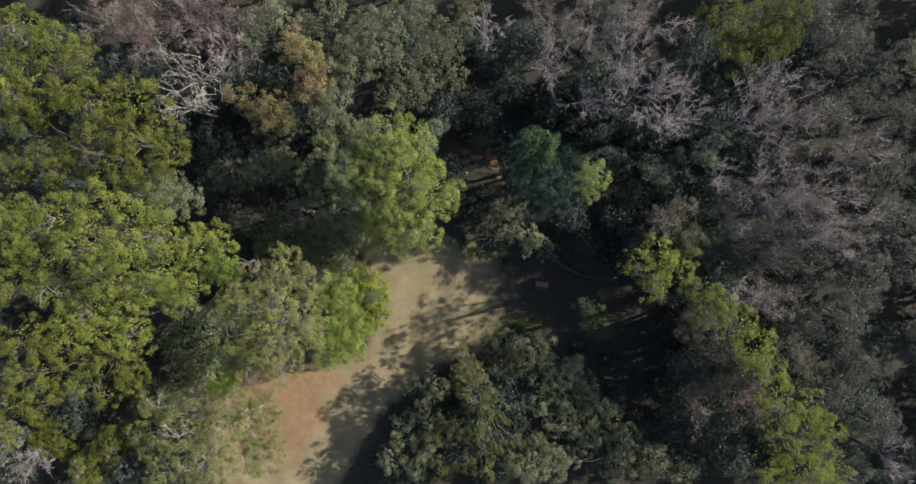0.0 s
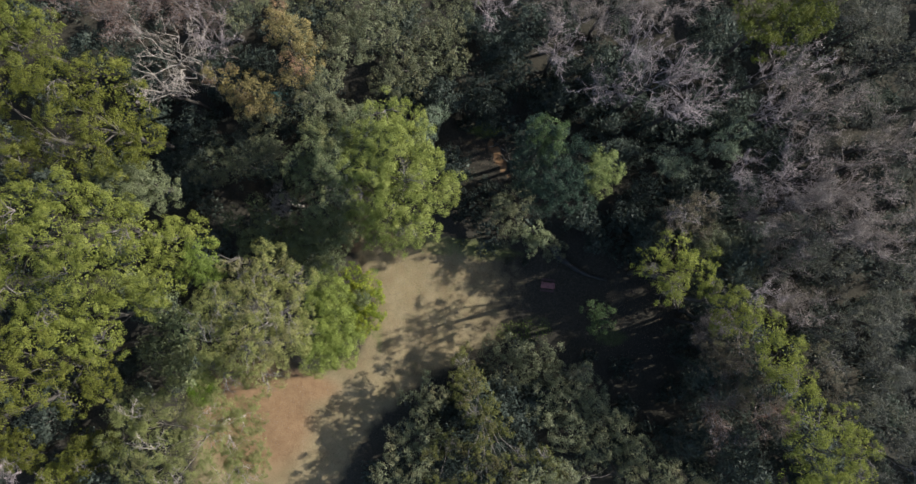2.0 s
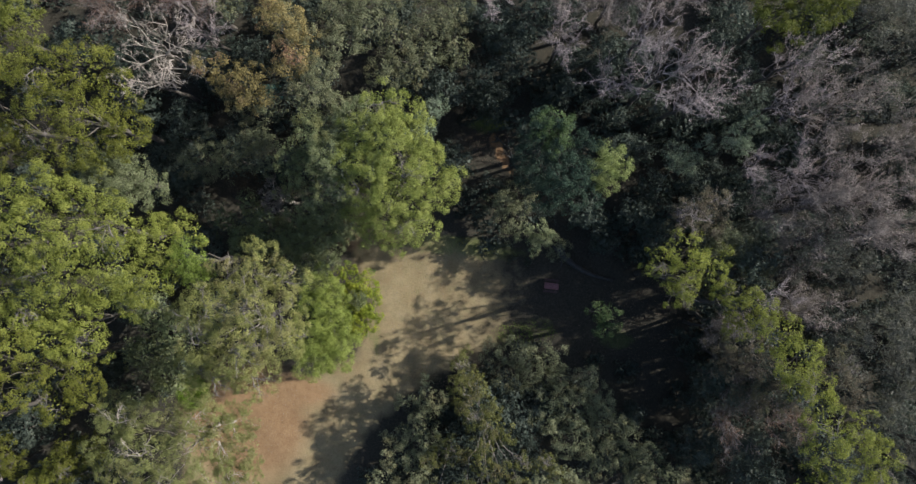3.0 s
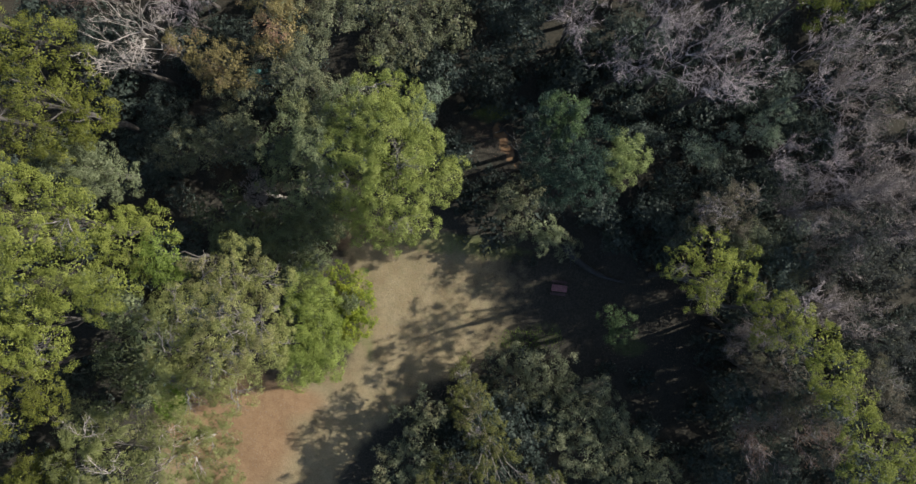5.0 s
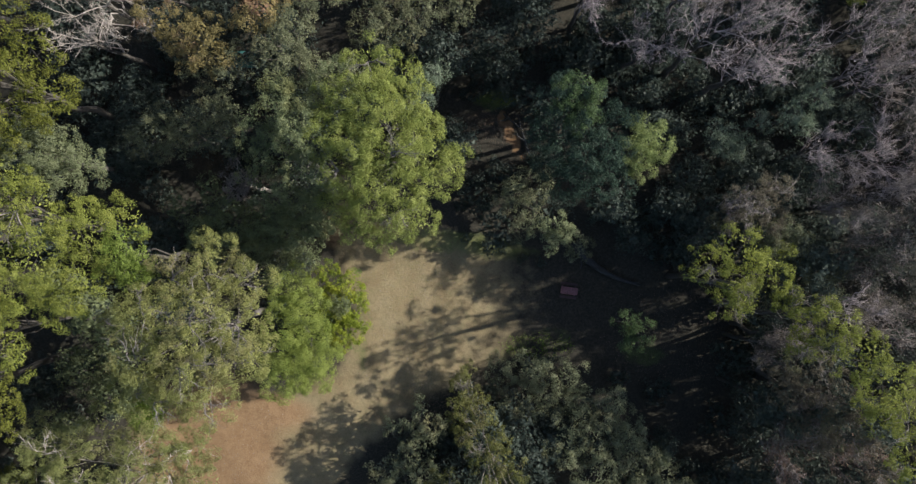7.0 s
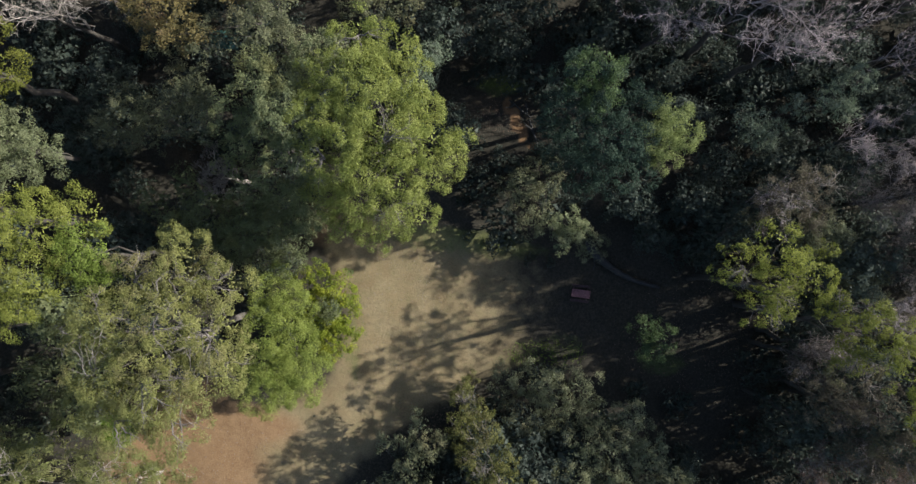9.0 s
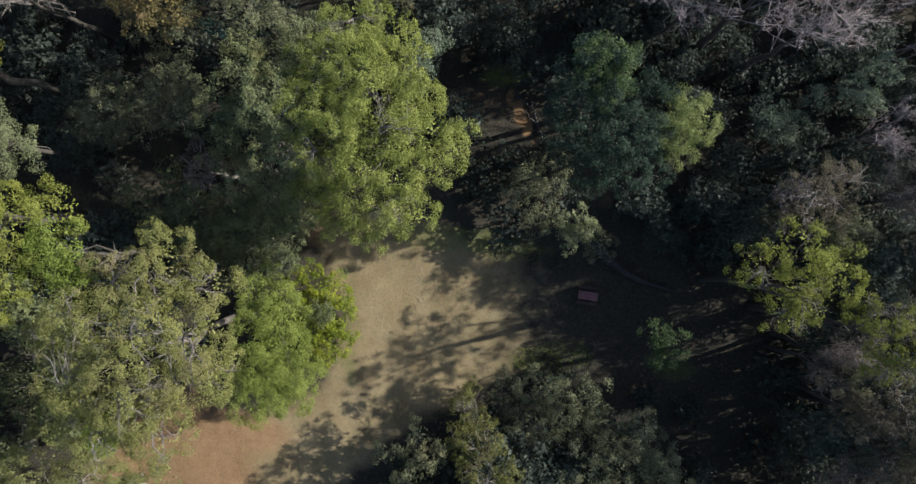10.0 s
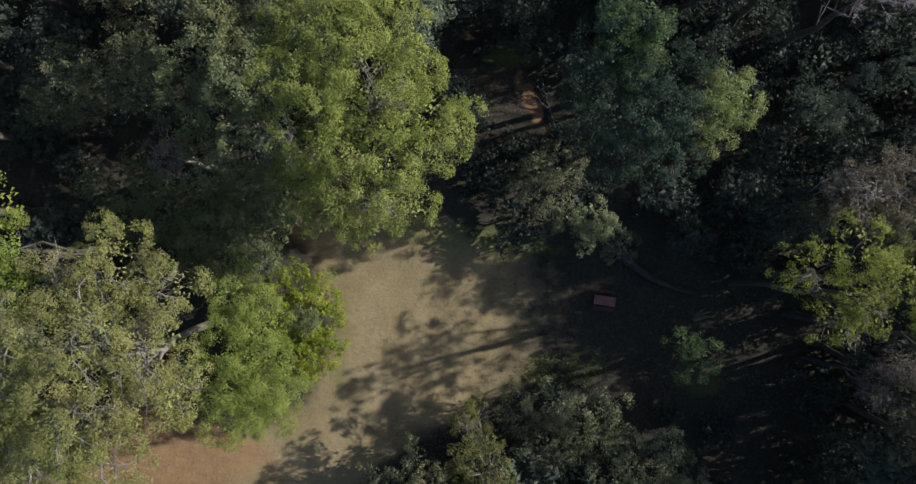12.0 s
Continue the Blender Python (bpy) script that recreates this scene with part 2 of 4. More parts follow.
def foliage(name, lobes, habit, mat, rng):
    """Puffs of small leaves over the uneven outside of each lobe, larger single leaves within."""
    many, puff, per, length, width, gap, rough, inner = HABIT[habit]
    waves = unit(rng.normal(0, 1, (9, 3))) * (2 * np.pi / 1.9 * rng.uniform(0.55, 1.5, (9, 1)))
    phases = rng.uniform(0, 2 * np.pi, 9)
    verts, faces, at, twig_ends = [], [], 0, []

    def shell(number, low):
        up, turn = rng.uniform(low, 1.0, number), rng.uniform(0, 2 * np.pi, number)
        return np.stack([np.sqrt(1 - up * up) * np.cos(turn), np.sqrt(1 - up * up) * np.sin(turn), up], 1)

    for x, y, z, r in lobes:
        core, squash = np.array([x, y, z]), np.array([1, 1, 0.82])
        bosses = [(core, r, np.array([0, 0, 0.0]))]
        if habit not in ("low", "far", "under"):
            n = 7 if r < 1.6 else 9
            up = np.linspace(0.97, -0.12, n) + rng.uniform(-0.06, 0.02, n)
            turn = rng.uniform(0, 6.28) + np.arange(n) * 2.4 + rng.normal(0, 0.2, n)
            way = np.stack([np.sqrt(1 - up * up) * np.cos(turn), np.sqrt(1 - up * up) * np.sin(turn), up], 1)
            size = r * rng.uniform(0.3, 0.46, n)
            bosses = [(core + w * (r * rng.uniform(0.9, 1.14) - b * 0.7) * squash, b, w) for w, b in zip(way, size) if rng.uniform() > 0.1 * (gap + 1.1)]
        middle, spread = [], []
        for centre, b, w in bosses:
            out = shell(int(many * 2 * np.pi * b * b * 1.1) + 2, -0.3)
            out = unit(out + w * 0.7)
            f = lumps(out * b + centre, waves, phases)
            keep = f > gap - 0.25 + rng.normal(0, 0.2, len(f))
            out, f = out[keep], f[keep]
            middle.append(centre + out * (b * (0.82 + 0.1 * np.clip(f, -1.6, 1.8)))[:, None] * squash)
            spread.append(out)
        middle, out = np.concatenate(middle), np.concatenate(spread)
        twig_ends.append(middle if len(middle) else core[None])
        k = len(middle) * per
        big = np.repeat(puff * rng.uniform(0.55, 1.15, len(middle)), per)[:, None]
        away = np.repeat(out, per, 0)
        d = unit(rng.normal(0, 1, (k, 3)) + away * 0.75)
        c = np.repeat(middle, per, 0) + d * big * np.sqrt(rng.uniform(0.1, 1.25, (k, 1))) * np.array([1, 1, 0.8])
        face = unit(d * 0.5 + away * 0.5 + (0, 0, 0.25) + rng.normal(0, rough, (k, 3)))
        v, t = leaves(c, unit(rng.normal(0, 1, (k, 3)) + d * 0.4), face, length, width, rng)
        verts.append(v)
        faces.append(t + at)
        at += len(v)
        out = shell(int(inner * 2 * np.pi * r * r), -0.5)
        k = len(out)
        keep = lumps(out * r + core, waves, phases) > gap - 0.35 + rng.normal(0, 0.2, k)
        out, k = out[keep], int(keep.sum())
        c = core + out * (r * rng.uniform(0.4, 0.72, k))[:, None] * squash
        v, t = leaves(c, unit(rng.normal(0, 1, (k, 3))), unit(out * 0.8 + (0, 0, 0.3) + rng.normal(0, 0.31, (k, 3))), length * 2.2, width * 2.6, rng)
        verts.append(v)
        faces.append(t + at)
        at += len(v)
    return mesh_of(name, np.concatenate(verts), np.concatenate(faces), mat), twig_ends


# kind: name, category, leaf, habit, bark, label
KINDS = {
    "pine": ("pine_tree", "tree", "pine", "pine", BARK, "tall pine with yellow-green clustered needles in full sun"),
    "shadepine": ("pine_tree", "tree", "midpine", "gappy", BARK, "dull green pine with dark gaps between its tufts"),
    "tallpine": ("pine_tree", "tree", "olivepine", "tuft", GREY_BARK, "tall olive-green pine shading the edge of the clearing"),
    "airypine": ("pine_tree", "tree", "pine", "airy", BARK, "thin-crowned olive pine with brown dead twigs inside"),
    "youngpine": ("young_pine", "tree", "lightsage", "pine", BARK, "small grey-green young pine at the clearing's shaded edge"),
    "greypine": ("pine_tree", "tree", "greypine", "needle", GREY_BARK, "broad grey-green tree with pale bare limbs showing through"),
    "paletree": ("olive_tree", "tree", "paletree", "needle", PALE_BARK, "open pale olive tree with whitish forked branches"),
    "greentree": ("broadleaf_tree", "tree", "greentree", "lush", BARK, "large fresh-green sunlit tree overhanging the sandy clearing"),
    "oak": ("oak_tree", "tree", "oak", "leaf", BARK, "dense grey-green oak with small glossy leaves"),
    "blueoak": ("oak_tree", "tree", "blueoak", "dense", BARK, "dense blue-green oak partly shaded by a taller tree"),
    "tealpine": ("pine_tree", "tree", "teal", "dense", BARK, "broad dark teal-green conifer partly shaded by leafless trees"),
    "shade": ("understorey_tree", "tree", "blueoak", "under", BARK, "blue-green tree in the shade between pines"),
    "lightsage": ("sage_tree", "tree", "lightsage", "fine", BARK, "light sage-green tree among yellow-green pines"),
    "darkpine": ("pine_tree", "tree", "darkpine", "pine", BARK, "deep green pine above leafless trees"),
    "olive": ("oak_tree", "tree", "olive", "mid", BARK, "olive-brown woodland tree with thinning leaves"),
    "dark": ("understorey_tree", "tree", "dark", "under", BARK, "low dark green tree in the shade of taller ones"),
    "deep": ("broadleaf_tree", "tree", "deepgreen", "fine", BARK, "mid-green tree top above a dark conifer"),
    "sage": ("sage_tree", "tree", "sage", "leaf", BARK, "pale sage-green tree with small leaves"),
    "lime": ("broadleaf_tree", "tree", "lime", "fine", BARK, "slim lime-green leafy tree beside a pine"),
    "bright": ("broadleaf_tree", "tree", "lightgreen", "lush", BARK, "sunlit light green tree top among dark oaks"),
    "bush": ("large_bush", "bush", "bush", "soft", BARK, "large soft green bush at the clearing's edge"),
    "vine": ("vine_bush", "bush", "vine", "vine", BARK, "low bush covered in bright yellow-green vines"),
    "rust": ("oak_tree", "tree", "rust", "leaf", BARK, "oak with rust-brown and olive autumn leaves"),
    "shrub": ("shrub", "bush", "deepgreen", "fine", BARK, "small round green shrub in deep shade"),
    "greyairy": ("twiggy_tree", "tree", "twiggy", "airy", BARK, "brown-olive twiggy tree with thin dry leaves"),
    "dry": ("dry_shrub", "bush", "dry", "thin", PALE_BARK, "dry pale brown shrub in a shaded gap"),
}
EXPOSED = {"shadepine": 6, "greypine": 1, "paletree": 2, "pine": 5, "greyairy": 2, "tallpine": 6, "greentree": 7, "airypine": 3}  # every how many lobes a bare branch shows
seeds = iter(range(1, 100000))


def grow(kind, x, y, lobes, label="", twigs=6):
    """A tree or bush whose crown has the given lobes: offsets from its foot, height and radius."""
    name, category, leaf, habit, bark, words = KINDS[kind]
    twigs = min(twigs, 2) if habit in ("under", "mid", "far") else twigs
    rng = np.random.default_rng(next(seeds))
    if habit in ("leaf", "dense", "mid", "tuft", "gappy"):
        lobes = [(lx, ly, lz + rng.normal(0, 0.45), lr * rng.uniform(0.78, 0.98)) for lx, ly, lz, lr in lobes]
    foot = new(name)
    foot.location = (x, y, -0.1)
    tagged(foot, label or words, category, "woodland trees" if category == "tree" else "woodland bushes")
    crown, tufts = foliage("crown", lobes, habit, LEAF[leaf], rng)
    tall = max(l[2] for l in lobes)
    lean = rng.normal(0, 0.02, 2) * tall
    top = np.array([lean[0], lean[1], tall * 0.9])
    girth = 0.05 + 0.014 * tall
    line = bend((0, 0, 0), top, 8, 0.012, rng)
    wood = Wood()
    wood.tube(line, np.linspace(girth * 1.15, girth * 0.3, 8), 7)
    trunk = child("trunk", wood.made("trunk", bark), foot)
    for lobe, places in zip(lobes, tufts):
        s = rng.uniform(0.55, 0.8)
        at = min(s * lobe[2] / tall, 0.85) * 7
        i = int(at)
        start = line[i] + (line[i + 1] - line[i]) * (at - i)
        end = np.array(lobe[:3]) + (0, 0, 0.1 * lobe[3])
        limb = Wood()
        path = bend(start, end, 6, 0.035, rng, 0.06 * tall)
        thick = girth * rng.uniform(0.24, 0.36)
        limb.tube(path, np.linspace(thick, thick * 0.3, 6), 5)
        for p in places[rng.permutation(len(places))[:twigs]]:
            j = rng.integers(3, 6)
            limb.tube(bend(path[j], p, 4, 0.06, rng), np.linspace(thick * 0.28, 0.012, 4), 4)
        child("limb", limb.made("limb", bark), trunk)
    child("crown", crown, foot)
    # Extra dark leaves hidden below the lobes stop sun passing under the crown.
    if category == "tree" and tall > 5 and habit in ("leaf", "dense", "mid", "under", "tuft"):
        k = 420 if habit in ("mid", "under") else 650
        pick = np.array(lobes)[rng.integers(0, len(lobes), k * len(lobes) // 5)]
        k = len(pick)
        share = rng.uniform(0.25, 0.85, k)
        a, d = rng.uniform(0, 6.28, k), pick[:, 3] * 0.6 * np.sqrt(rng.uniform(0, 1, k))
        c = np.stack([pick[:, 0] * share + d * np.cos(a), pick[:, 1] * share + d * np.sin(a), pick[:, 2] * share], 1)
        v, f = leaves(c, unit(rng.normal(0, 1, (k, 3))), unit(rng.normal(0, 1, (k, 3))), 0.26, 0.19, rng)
        child("lower_leaves", mesh_of("lower_leaves", v, f, LEAF["dark"]), foot, "sparse dark green leaves added under the crown to block low sun")
    for lobe in lobes[:: EXPOSED[kind]] if kind in EXPOSED else ():
        snag = Wood()
        a = rng.uniform(0, 6.28)
        for n in range(3):
            thick = rng.uniform(0.6, 1.3) * (0.055 if kind in ("greypine", "pine", "greentree") else 0.036)
            a += rng.uniform(0.4, 1.4)
            root = np.array(lobe[:3]) + (0, 0, 0.55 * lobe[3])
            tip = np.array(lobe[:3]) + (lobe[3] * 0.75 * math.cos(a), lobe[3] * 0.75 * math.sin(a), lobe[3] * rng.uniform(0.62, 0.85))
            path = bend(root, tip, 6, 0.05, rng, 0.12 * lobe[3])
            snag.tube(path, np.linspace(thick, 0.015, 6), 5)
            for i in (1, 2, 3, 4, 5):
                for _ in range(3):
                    snag.tube(bend(path[i], path[i] + rng.normal(0, 0.4, 3) * (1, 1, 0.4) + (tip - root) * 0.2, 3, 0.06, rng), (0.016, 0.012, 0.007), 3)
        child("bare_branch", snag.made("bare_branch", PALE_BARK if kind == "paletree" else GREY_BARK), trunk, "pale leafless branch")
    return foot


def lobes_for(height, radius, rng):
    """The lobes of a rounded crown of that height and radius."""
    got = [(0.0, 0.0, height - 0.45 * radius, radius * 0.62)]
    n = 5 if radius < 2.4 else 6
    for i in range(n):
        a = (i + rng.uniform(-0.3, 0.3)) * 2 * math.pi / n
        d = radius * rng.uniform(0.5, 0.68)
        got.append((d * math.cos(a), d * math.sin(a), height - radius * rng.uniform(0.75, 1.35), radius * rng.uniform(0.38, 0.52)))
    return got


def bare(x, y, height, spread, brown=False, label="", bold=False, leaf="dry"):
    """A leafless tree: trunk, limbs and four orders of twigs."""
    rng = np.random.default_rng(next(seeds))
    foot = new("leafless_tree")
    foot.location = (x, y, -0.1)
    words = "leafless tree with brownish twigs and a few dry leaves" if brown else "dead leafless tree with pale grey tangled twigs"
    tagged(foot, label or words, "tree", "leafless trees")
    mat = PALE_BARK if bold else BROWN_TWIG if brown else GREY_TWIG
    stout = 1.25 if bold else 1.0
    girth = 0.05 + 0.013 * height
    line = bend((0, 0, 0), (rng.normal(0, 0.4), rng.normal(0, 0.4), height * 0.72), 8, 0.012, rng)
    wood = Wood()
    wood.tube(line, np.linspace(girth * 1.2, girth * 0.35, 8), 7)
    trunk = child("trunk", wood.made("trunk", BARK), foot)
    tips = []
    n = 8 if spread < 4.5 else 11
    for i in range(n):
        a = i * 2.4 + rng.uniform(-0.4, 0.4)
        start = line[rng.integers(4, 8)]
        reach = spread * rng.uniform(0.3, 0.85)
        end = np.array([reach * math.cos(a), reach * math.sin(a), height * rng.uniform(0.88, 1.0) - 0.25 * reach])
        limb = Wood()
        path = bend(start, end, 7, 0.045, rng, 0.4)
        limb.tube(path, np.linspace(girth * (0.22 if bold else 0.13), 0.018 * stout, 7), 5)
        along = unit(end - start)
        for j in range(2, 7):
            for _ in range(2 if bold else 3):
                way = unit(along * 1.2 + rng.normal(0, 0.75, 3) + (0, 0, 0.2))
                length = spread * rng.uniform(0.14, 0.32)
                sub = bend(path[j], path[j] + way * length, 4, 0.07, rng)
                limb.tube(sub, np.linspace(0.0145, 0.008, 4) * stout, 3)
                few = 5 if bold else 7
                roots = np.repeat(sub[1:4], few, 0)
                w2 = unit(way * 1.2 + rng.normal(0, 0.75, (3 * few, 3)) + (0, 0, 0.15))
                ends = roots + w2 * (length * rng.uniform(0.25, 0.65, 3 * few))[:, None]
                limb.spikes(roots, ends, np.full(3 * few, 0.0095 * stout))
                tips.extend(ends)
        child("limb", limb.made("limb", mat), trunk)
    if brown:
        tips = np.array(tips)
        tips = tips[rng.permutation(len(tips))[: len(tips) // 4]]
        k = len(tips) * 5
        c = np.repeat(tips, 5, 0) + rng.normal(0, 0.2, (k, 3))
        v, f = leaves(c, unit(rng.normal(0, 1, (k, 3))), unit(rng.normal(0, 1, (k, 3)) + (0, 0, 0.6)), 0.12, 0.07, rng)
        child("dry_leaves", mesh_of("dry_leaves", v, f, LEAF[leaf]), foot, "few dry brown leaves")
    return foot


# ---- ground ----


def inside(px, py, corners):
    """Which of the places lie in the polygon."""
    hit = np.zeros(px.shape, bool)
    for (x0, y0), (x1, y1) in zip(corners, corners[1:] + corners[:1]):
        cross = ((y0 > py) != (y1 > py)) & (px < (x1 - x0) * (py - y0) / (y1 - y0 + 1e-9) + x0)
        hit ^= cross
    return hit


CLEARING = [(-13, 3), (-7, 1), (-1, 0), (6, -2), (13, -3), (22, -5), (25, -10), (20, -13), (8, -11.5), (-2, -16), (-8, -20),
            (-14, -28), (-17, -36), (-32, -36), (-33, -18), (-28, -16), (-19, -17.5), (-12, -14.5), (-10, -8), (-12, -3)]


def blob(px, py, x, y, rx, ry, turn=0.0):
    c, s = math.cos(turn), math.sin(turn)
    u, v = ((px - x) * c + (py - y) * s) / rx, (-(px - x) * s + (py - y) * c) / ry
    return np.clip(1.4 - (u * u + v * v), 0, 1)


def build_ground():
    fine = np.arange(-64, 64.01, 0.8)
    far = np.array([70, 80, 100, 140, 200, 300, 500, 900, 1600, 3000.0])
    axis = np.concatenate([-far[::-1], fine, far])
    gx, gy = np.meshgrid(axis, axis, indexing="ij")
    gz = 0.07 * np.sin(gx * 0.31 + 1.3) * np.cos(gy * 0.27) + 0.04 * np.sin(gx * 0.9 + gy * 0.7) - 0.1
    n = len(axis)
    i, j = np.meshgrid(np.arange(n - 1), np.arange(n - 1), indexing="ij")
    f = np.stack([i * n + j, (i + 1) * n + j, (i + 1) * n + j + 1, i * n + j + 1], -1).reshape(-1, 4)
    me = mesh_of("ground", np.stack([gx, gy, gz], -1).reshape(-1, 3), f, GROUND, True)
    # Eastward the sand fades to dark litter colour, standing in for tree shade.
    open_lit_land = inside(gx, gy, CLEARING) * np.clip((10.5 - gx) / 13, 0, 1)
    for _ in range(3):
        open_lit_land[1:-1, 1:-1] = (open_lit_land[1:-1, 1:-1] * 2 + open_lit_land[:-2, 1:-1] + open_lit_land[2:, 1:-1] + open_lit_land[1:-1, :-2] + open_lit_land[1:-1, 2:]) / 6
    red = np.maximum(blob(gx, gy, -25, -22, 8, 8), blob(gx, gy, -21, -18.5, 7, 2.2))
    red = np.maximum.reduce([red, blob(gx, gy, -13, 0.5, 2, 2.5) * 0.7, blob(gx, gy, 2.3, 11.8, 2.4, 1.4) * 0.35, blob(gx, gy, -25.5, 6.5, 3.2, 2.6) * 0.4])
    path = blob(gx, gy, 5.0, 10.2, 0.55, 3.4, 0.49)
    green = np.maximum.reduce([blob(gx, gy, 8, -11, 5, 1.8, 0.25) * 0.36, blob(gx, gy, 19, -12, 2.5, 1.5) * 0.5, blob(gx, gy, -31.5, -18.5, 2.2, 2.4), blob(gx, gy, 3.5, 13.6, 2.6, 0.9),
                               blob(gx, gy, -9.8, -9, 1.2, 6) * 0.5, blob(gx, gy, 0, -1.0, 9, 1.5, -0.1) * 0.6])
    for name, values in (("open_lit_land", open_lit_land), ("red_soil", red), ("path_soil", path), ("grassy", green)):
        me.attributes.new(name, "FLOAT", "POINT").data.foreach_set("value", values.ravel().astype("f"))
    return tagged(new("ground", me), "sandy clearing with dry grass, bare soil, leaf litter and a shade-darkened east side", "ground", kind="structure")


def ground_material():
    m, t, shader, out = material("sandy_soil_and_litter")

    def mask(name, lo=0.35, hi=0.65, amount=0.5):
        a = t.nodes.new("ShaderNodeAttribute")
        a.attribute_name = name
        n = node(t, "ShaderNodeMath")
        n.operation = "MULTIPLY_ADD"
        t.links.new(noise_tex(t, 0.7, 6.0, 0.7), n.inputs[0])
        n.inputs[1].default_value = amount
        t.links.new(a.outputs["Fac"], n.inputs[2])
        r = node(t, "ShaderNodeMapRange", **{"From Min": lo + amount / 2, "From Max": hi + amount / 2})
        t.links.new(n.outputs[0], r.inputs["Value"])
        return r.outputs["Result"]

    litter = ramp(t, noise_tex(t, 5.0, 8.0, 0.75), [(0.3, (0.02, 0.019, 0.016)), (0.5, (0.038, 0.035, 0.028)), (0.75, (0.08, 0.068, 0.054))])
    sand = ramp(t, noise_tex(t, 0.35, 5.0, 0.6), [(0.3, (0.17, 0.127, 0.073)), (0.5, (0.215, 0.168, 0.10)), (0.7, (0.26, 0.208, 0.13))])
    grain = ramp(t, noise_tex(t, 6.0, 8.0, 0.8), [(0.3, (0.62, 0.62, 0.6)), (0.5, (0.95, 0.95, 0.95)), (0.7, (1.15, 1.12, 1.05))])
    thatch = ramp(t, noise_tex(t, 1.4, 6.0, 0.7), [(0.45, (0, 0, 0)), (0.7, (0.7, 0.7, 0.7))])
    sand = mix(t, thatch, sand, (0.14, 0.125, 0.066))
    red = ramp(t, noise_tex(t, 0.8, 6.0, 0.7), [(0.3, (0.172, 0.105, 0.058)), (0.7, (0.238, 0.155, 0.09))])
    orange = ramp(t, noise_tex(t, 1.5, 6.0, 0.7), [(0.3, (0.15, 0.085, 0.045)), (0.7, (0.26, 0.16, 0.088))])
    green = ramp(t, noise_tex(t, 2.5, 6.0, 0.7), [(0.3, (0.06, 0.085, 0.022)), (0.7, (0.12, 0.145, 0.05))])
    colour = mix(t, mask("open_lit_land", 0.2, 0.75, 1.0), litter, sand)
    colour = mix(t, mask("red_soil", 0.3, 0.9), colour, red)
    colour = mix(t, mask("path_soil"), colour, orange)
    colour = mix(t, mask("grassy", 0.3, 0.9, 0.9), colour, green)
    colour = mix(t, 1.0, colour, grain, "MULTIPLY")
    t.links.new(colour, shader.inputs["Base Color"])
    shader.inputs["Roughness"].default_value = 0.95
    shader.inputs["Specular IOR Level"].default_value = 0.15
    bump = node(t, "ShaderNodeBump", Strength=0.7, Distance=0.08)
    t.links.new(noise_tex(t, 3.0, 8.0, 0.75), bump.inputs["Height"])
    t.links.new(bump.outputs["Normal"], shader.inputs["Normal"])
    return m


GROUND = ground_material()
build_ground()

# ---- trees that edge and surround the clearing ----
grow("shadepine", -33.7, 10.9, [(-1.9, 2.9, 19.3, 2.4), (1.2, 3.2, 19.2, 2.6), (3.9, 1.1, 18.3, 2.5), (-2.5, -0.3, 19.3, 2.3), (1.5, -1.0, 20.2, 2.6), (4.0, -2.0, 17.3,
     2.4), (-2.6, -3.5, 17.3, 2.4), (1.7, -3.5, 17.3, 2.3), (-5.4, 2.9, 18.4, 2.0)])
grow("pine", -42.4, 19.1, [(-1.7, 2.7, 18.3, 2.2), (1.2, 0.9, 18.3, 2.4), (3.5, 0.0, 17.4, 2.1), (-3.3, -0.3, 17.4, 2.0), (-1.0, -1.5, 17.4, 2.1), (1.4, -1.8,
     16.4, 1.9)])
grow("shadepine", -43.0, 10.5, [(-1.6, 4.5, 17.3, 2.3), (0.5, 3.0, 17.4, 2.1), (-1.2, 1.5, 17.4, 2.0), (1.2, -1.7, 18.3, 2.4), (-3.0, -2.3, 16.3, 2.3), (2.3, -1.4, 16.4,
     1.9), (1.7, -3.5, 16.4, 1.9)])
grow("lightsage", -32.7, 5.4, [(-1.3, -0.0, 13.9, 2.1), (-2.9, 1.4, 13.3, 1.9), (1.5, 0.0, 13.9, 2.3), (-0.3, 1.2, 13.5, 2.0), (3.0, -0.8, 13.1, 1.8), (0.4, -1.6,
     13.0, 2.0), (-0.6, 0.0, 9.6, 1.7)])
grow("pine", -31.7, -0.1, [(-7.4, 2.4, 19.2, 2.6), (-4.0, 3.5, 19.2, 2.6), (-0.2, 2.7, 19.2, 2.6), (-3.9, 0.0, 21.2, 2.7), (-0.2, -0.5, 21.2, 2.7), (2.4, 0.9, 19.2,
     2.6), (4.5, -0.3, 17.3, 2.4), (6.4, 0.3, 15.4, 2.1), (1.8, -2.0, 19.2, 2.7), (3.4, -3.9, 16.3, 2.4), (-2.8, -3.2, 19.2, 2.6)])
grow("pine", -42.8, -1.1, [(-1.6, 3.7, 19.3, 2.4), (0.7, 2.5, 19.3, 2.4), (-1.3, 0.2, 19.3, 2.4), (1.9, -0.4, 19.2, 2.6), (-1.8, -2.8, 18.3, 2.5), (2.1, -3.3, 18.3,
     2.4)])
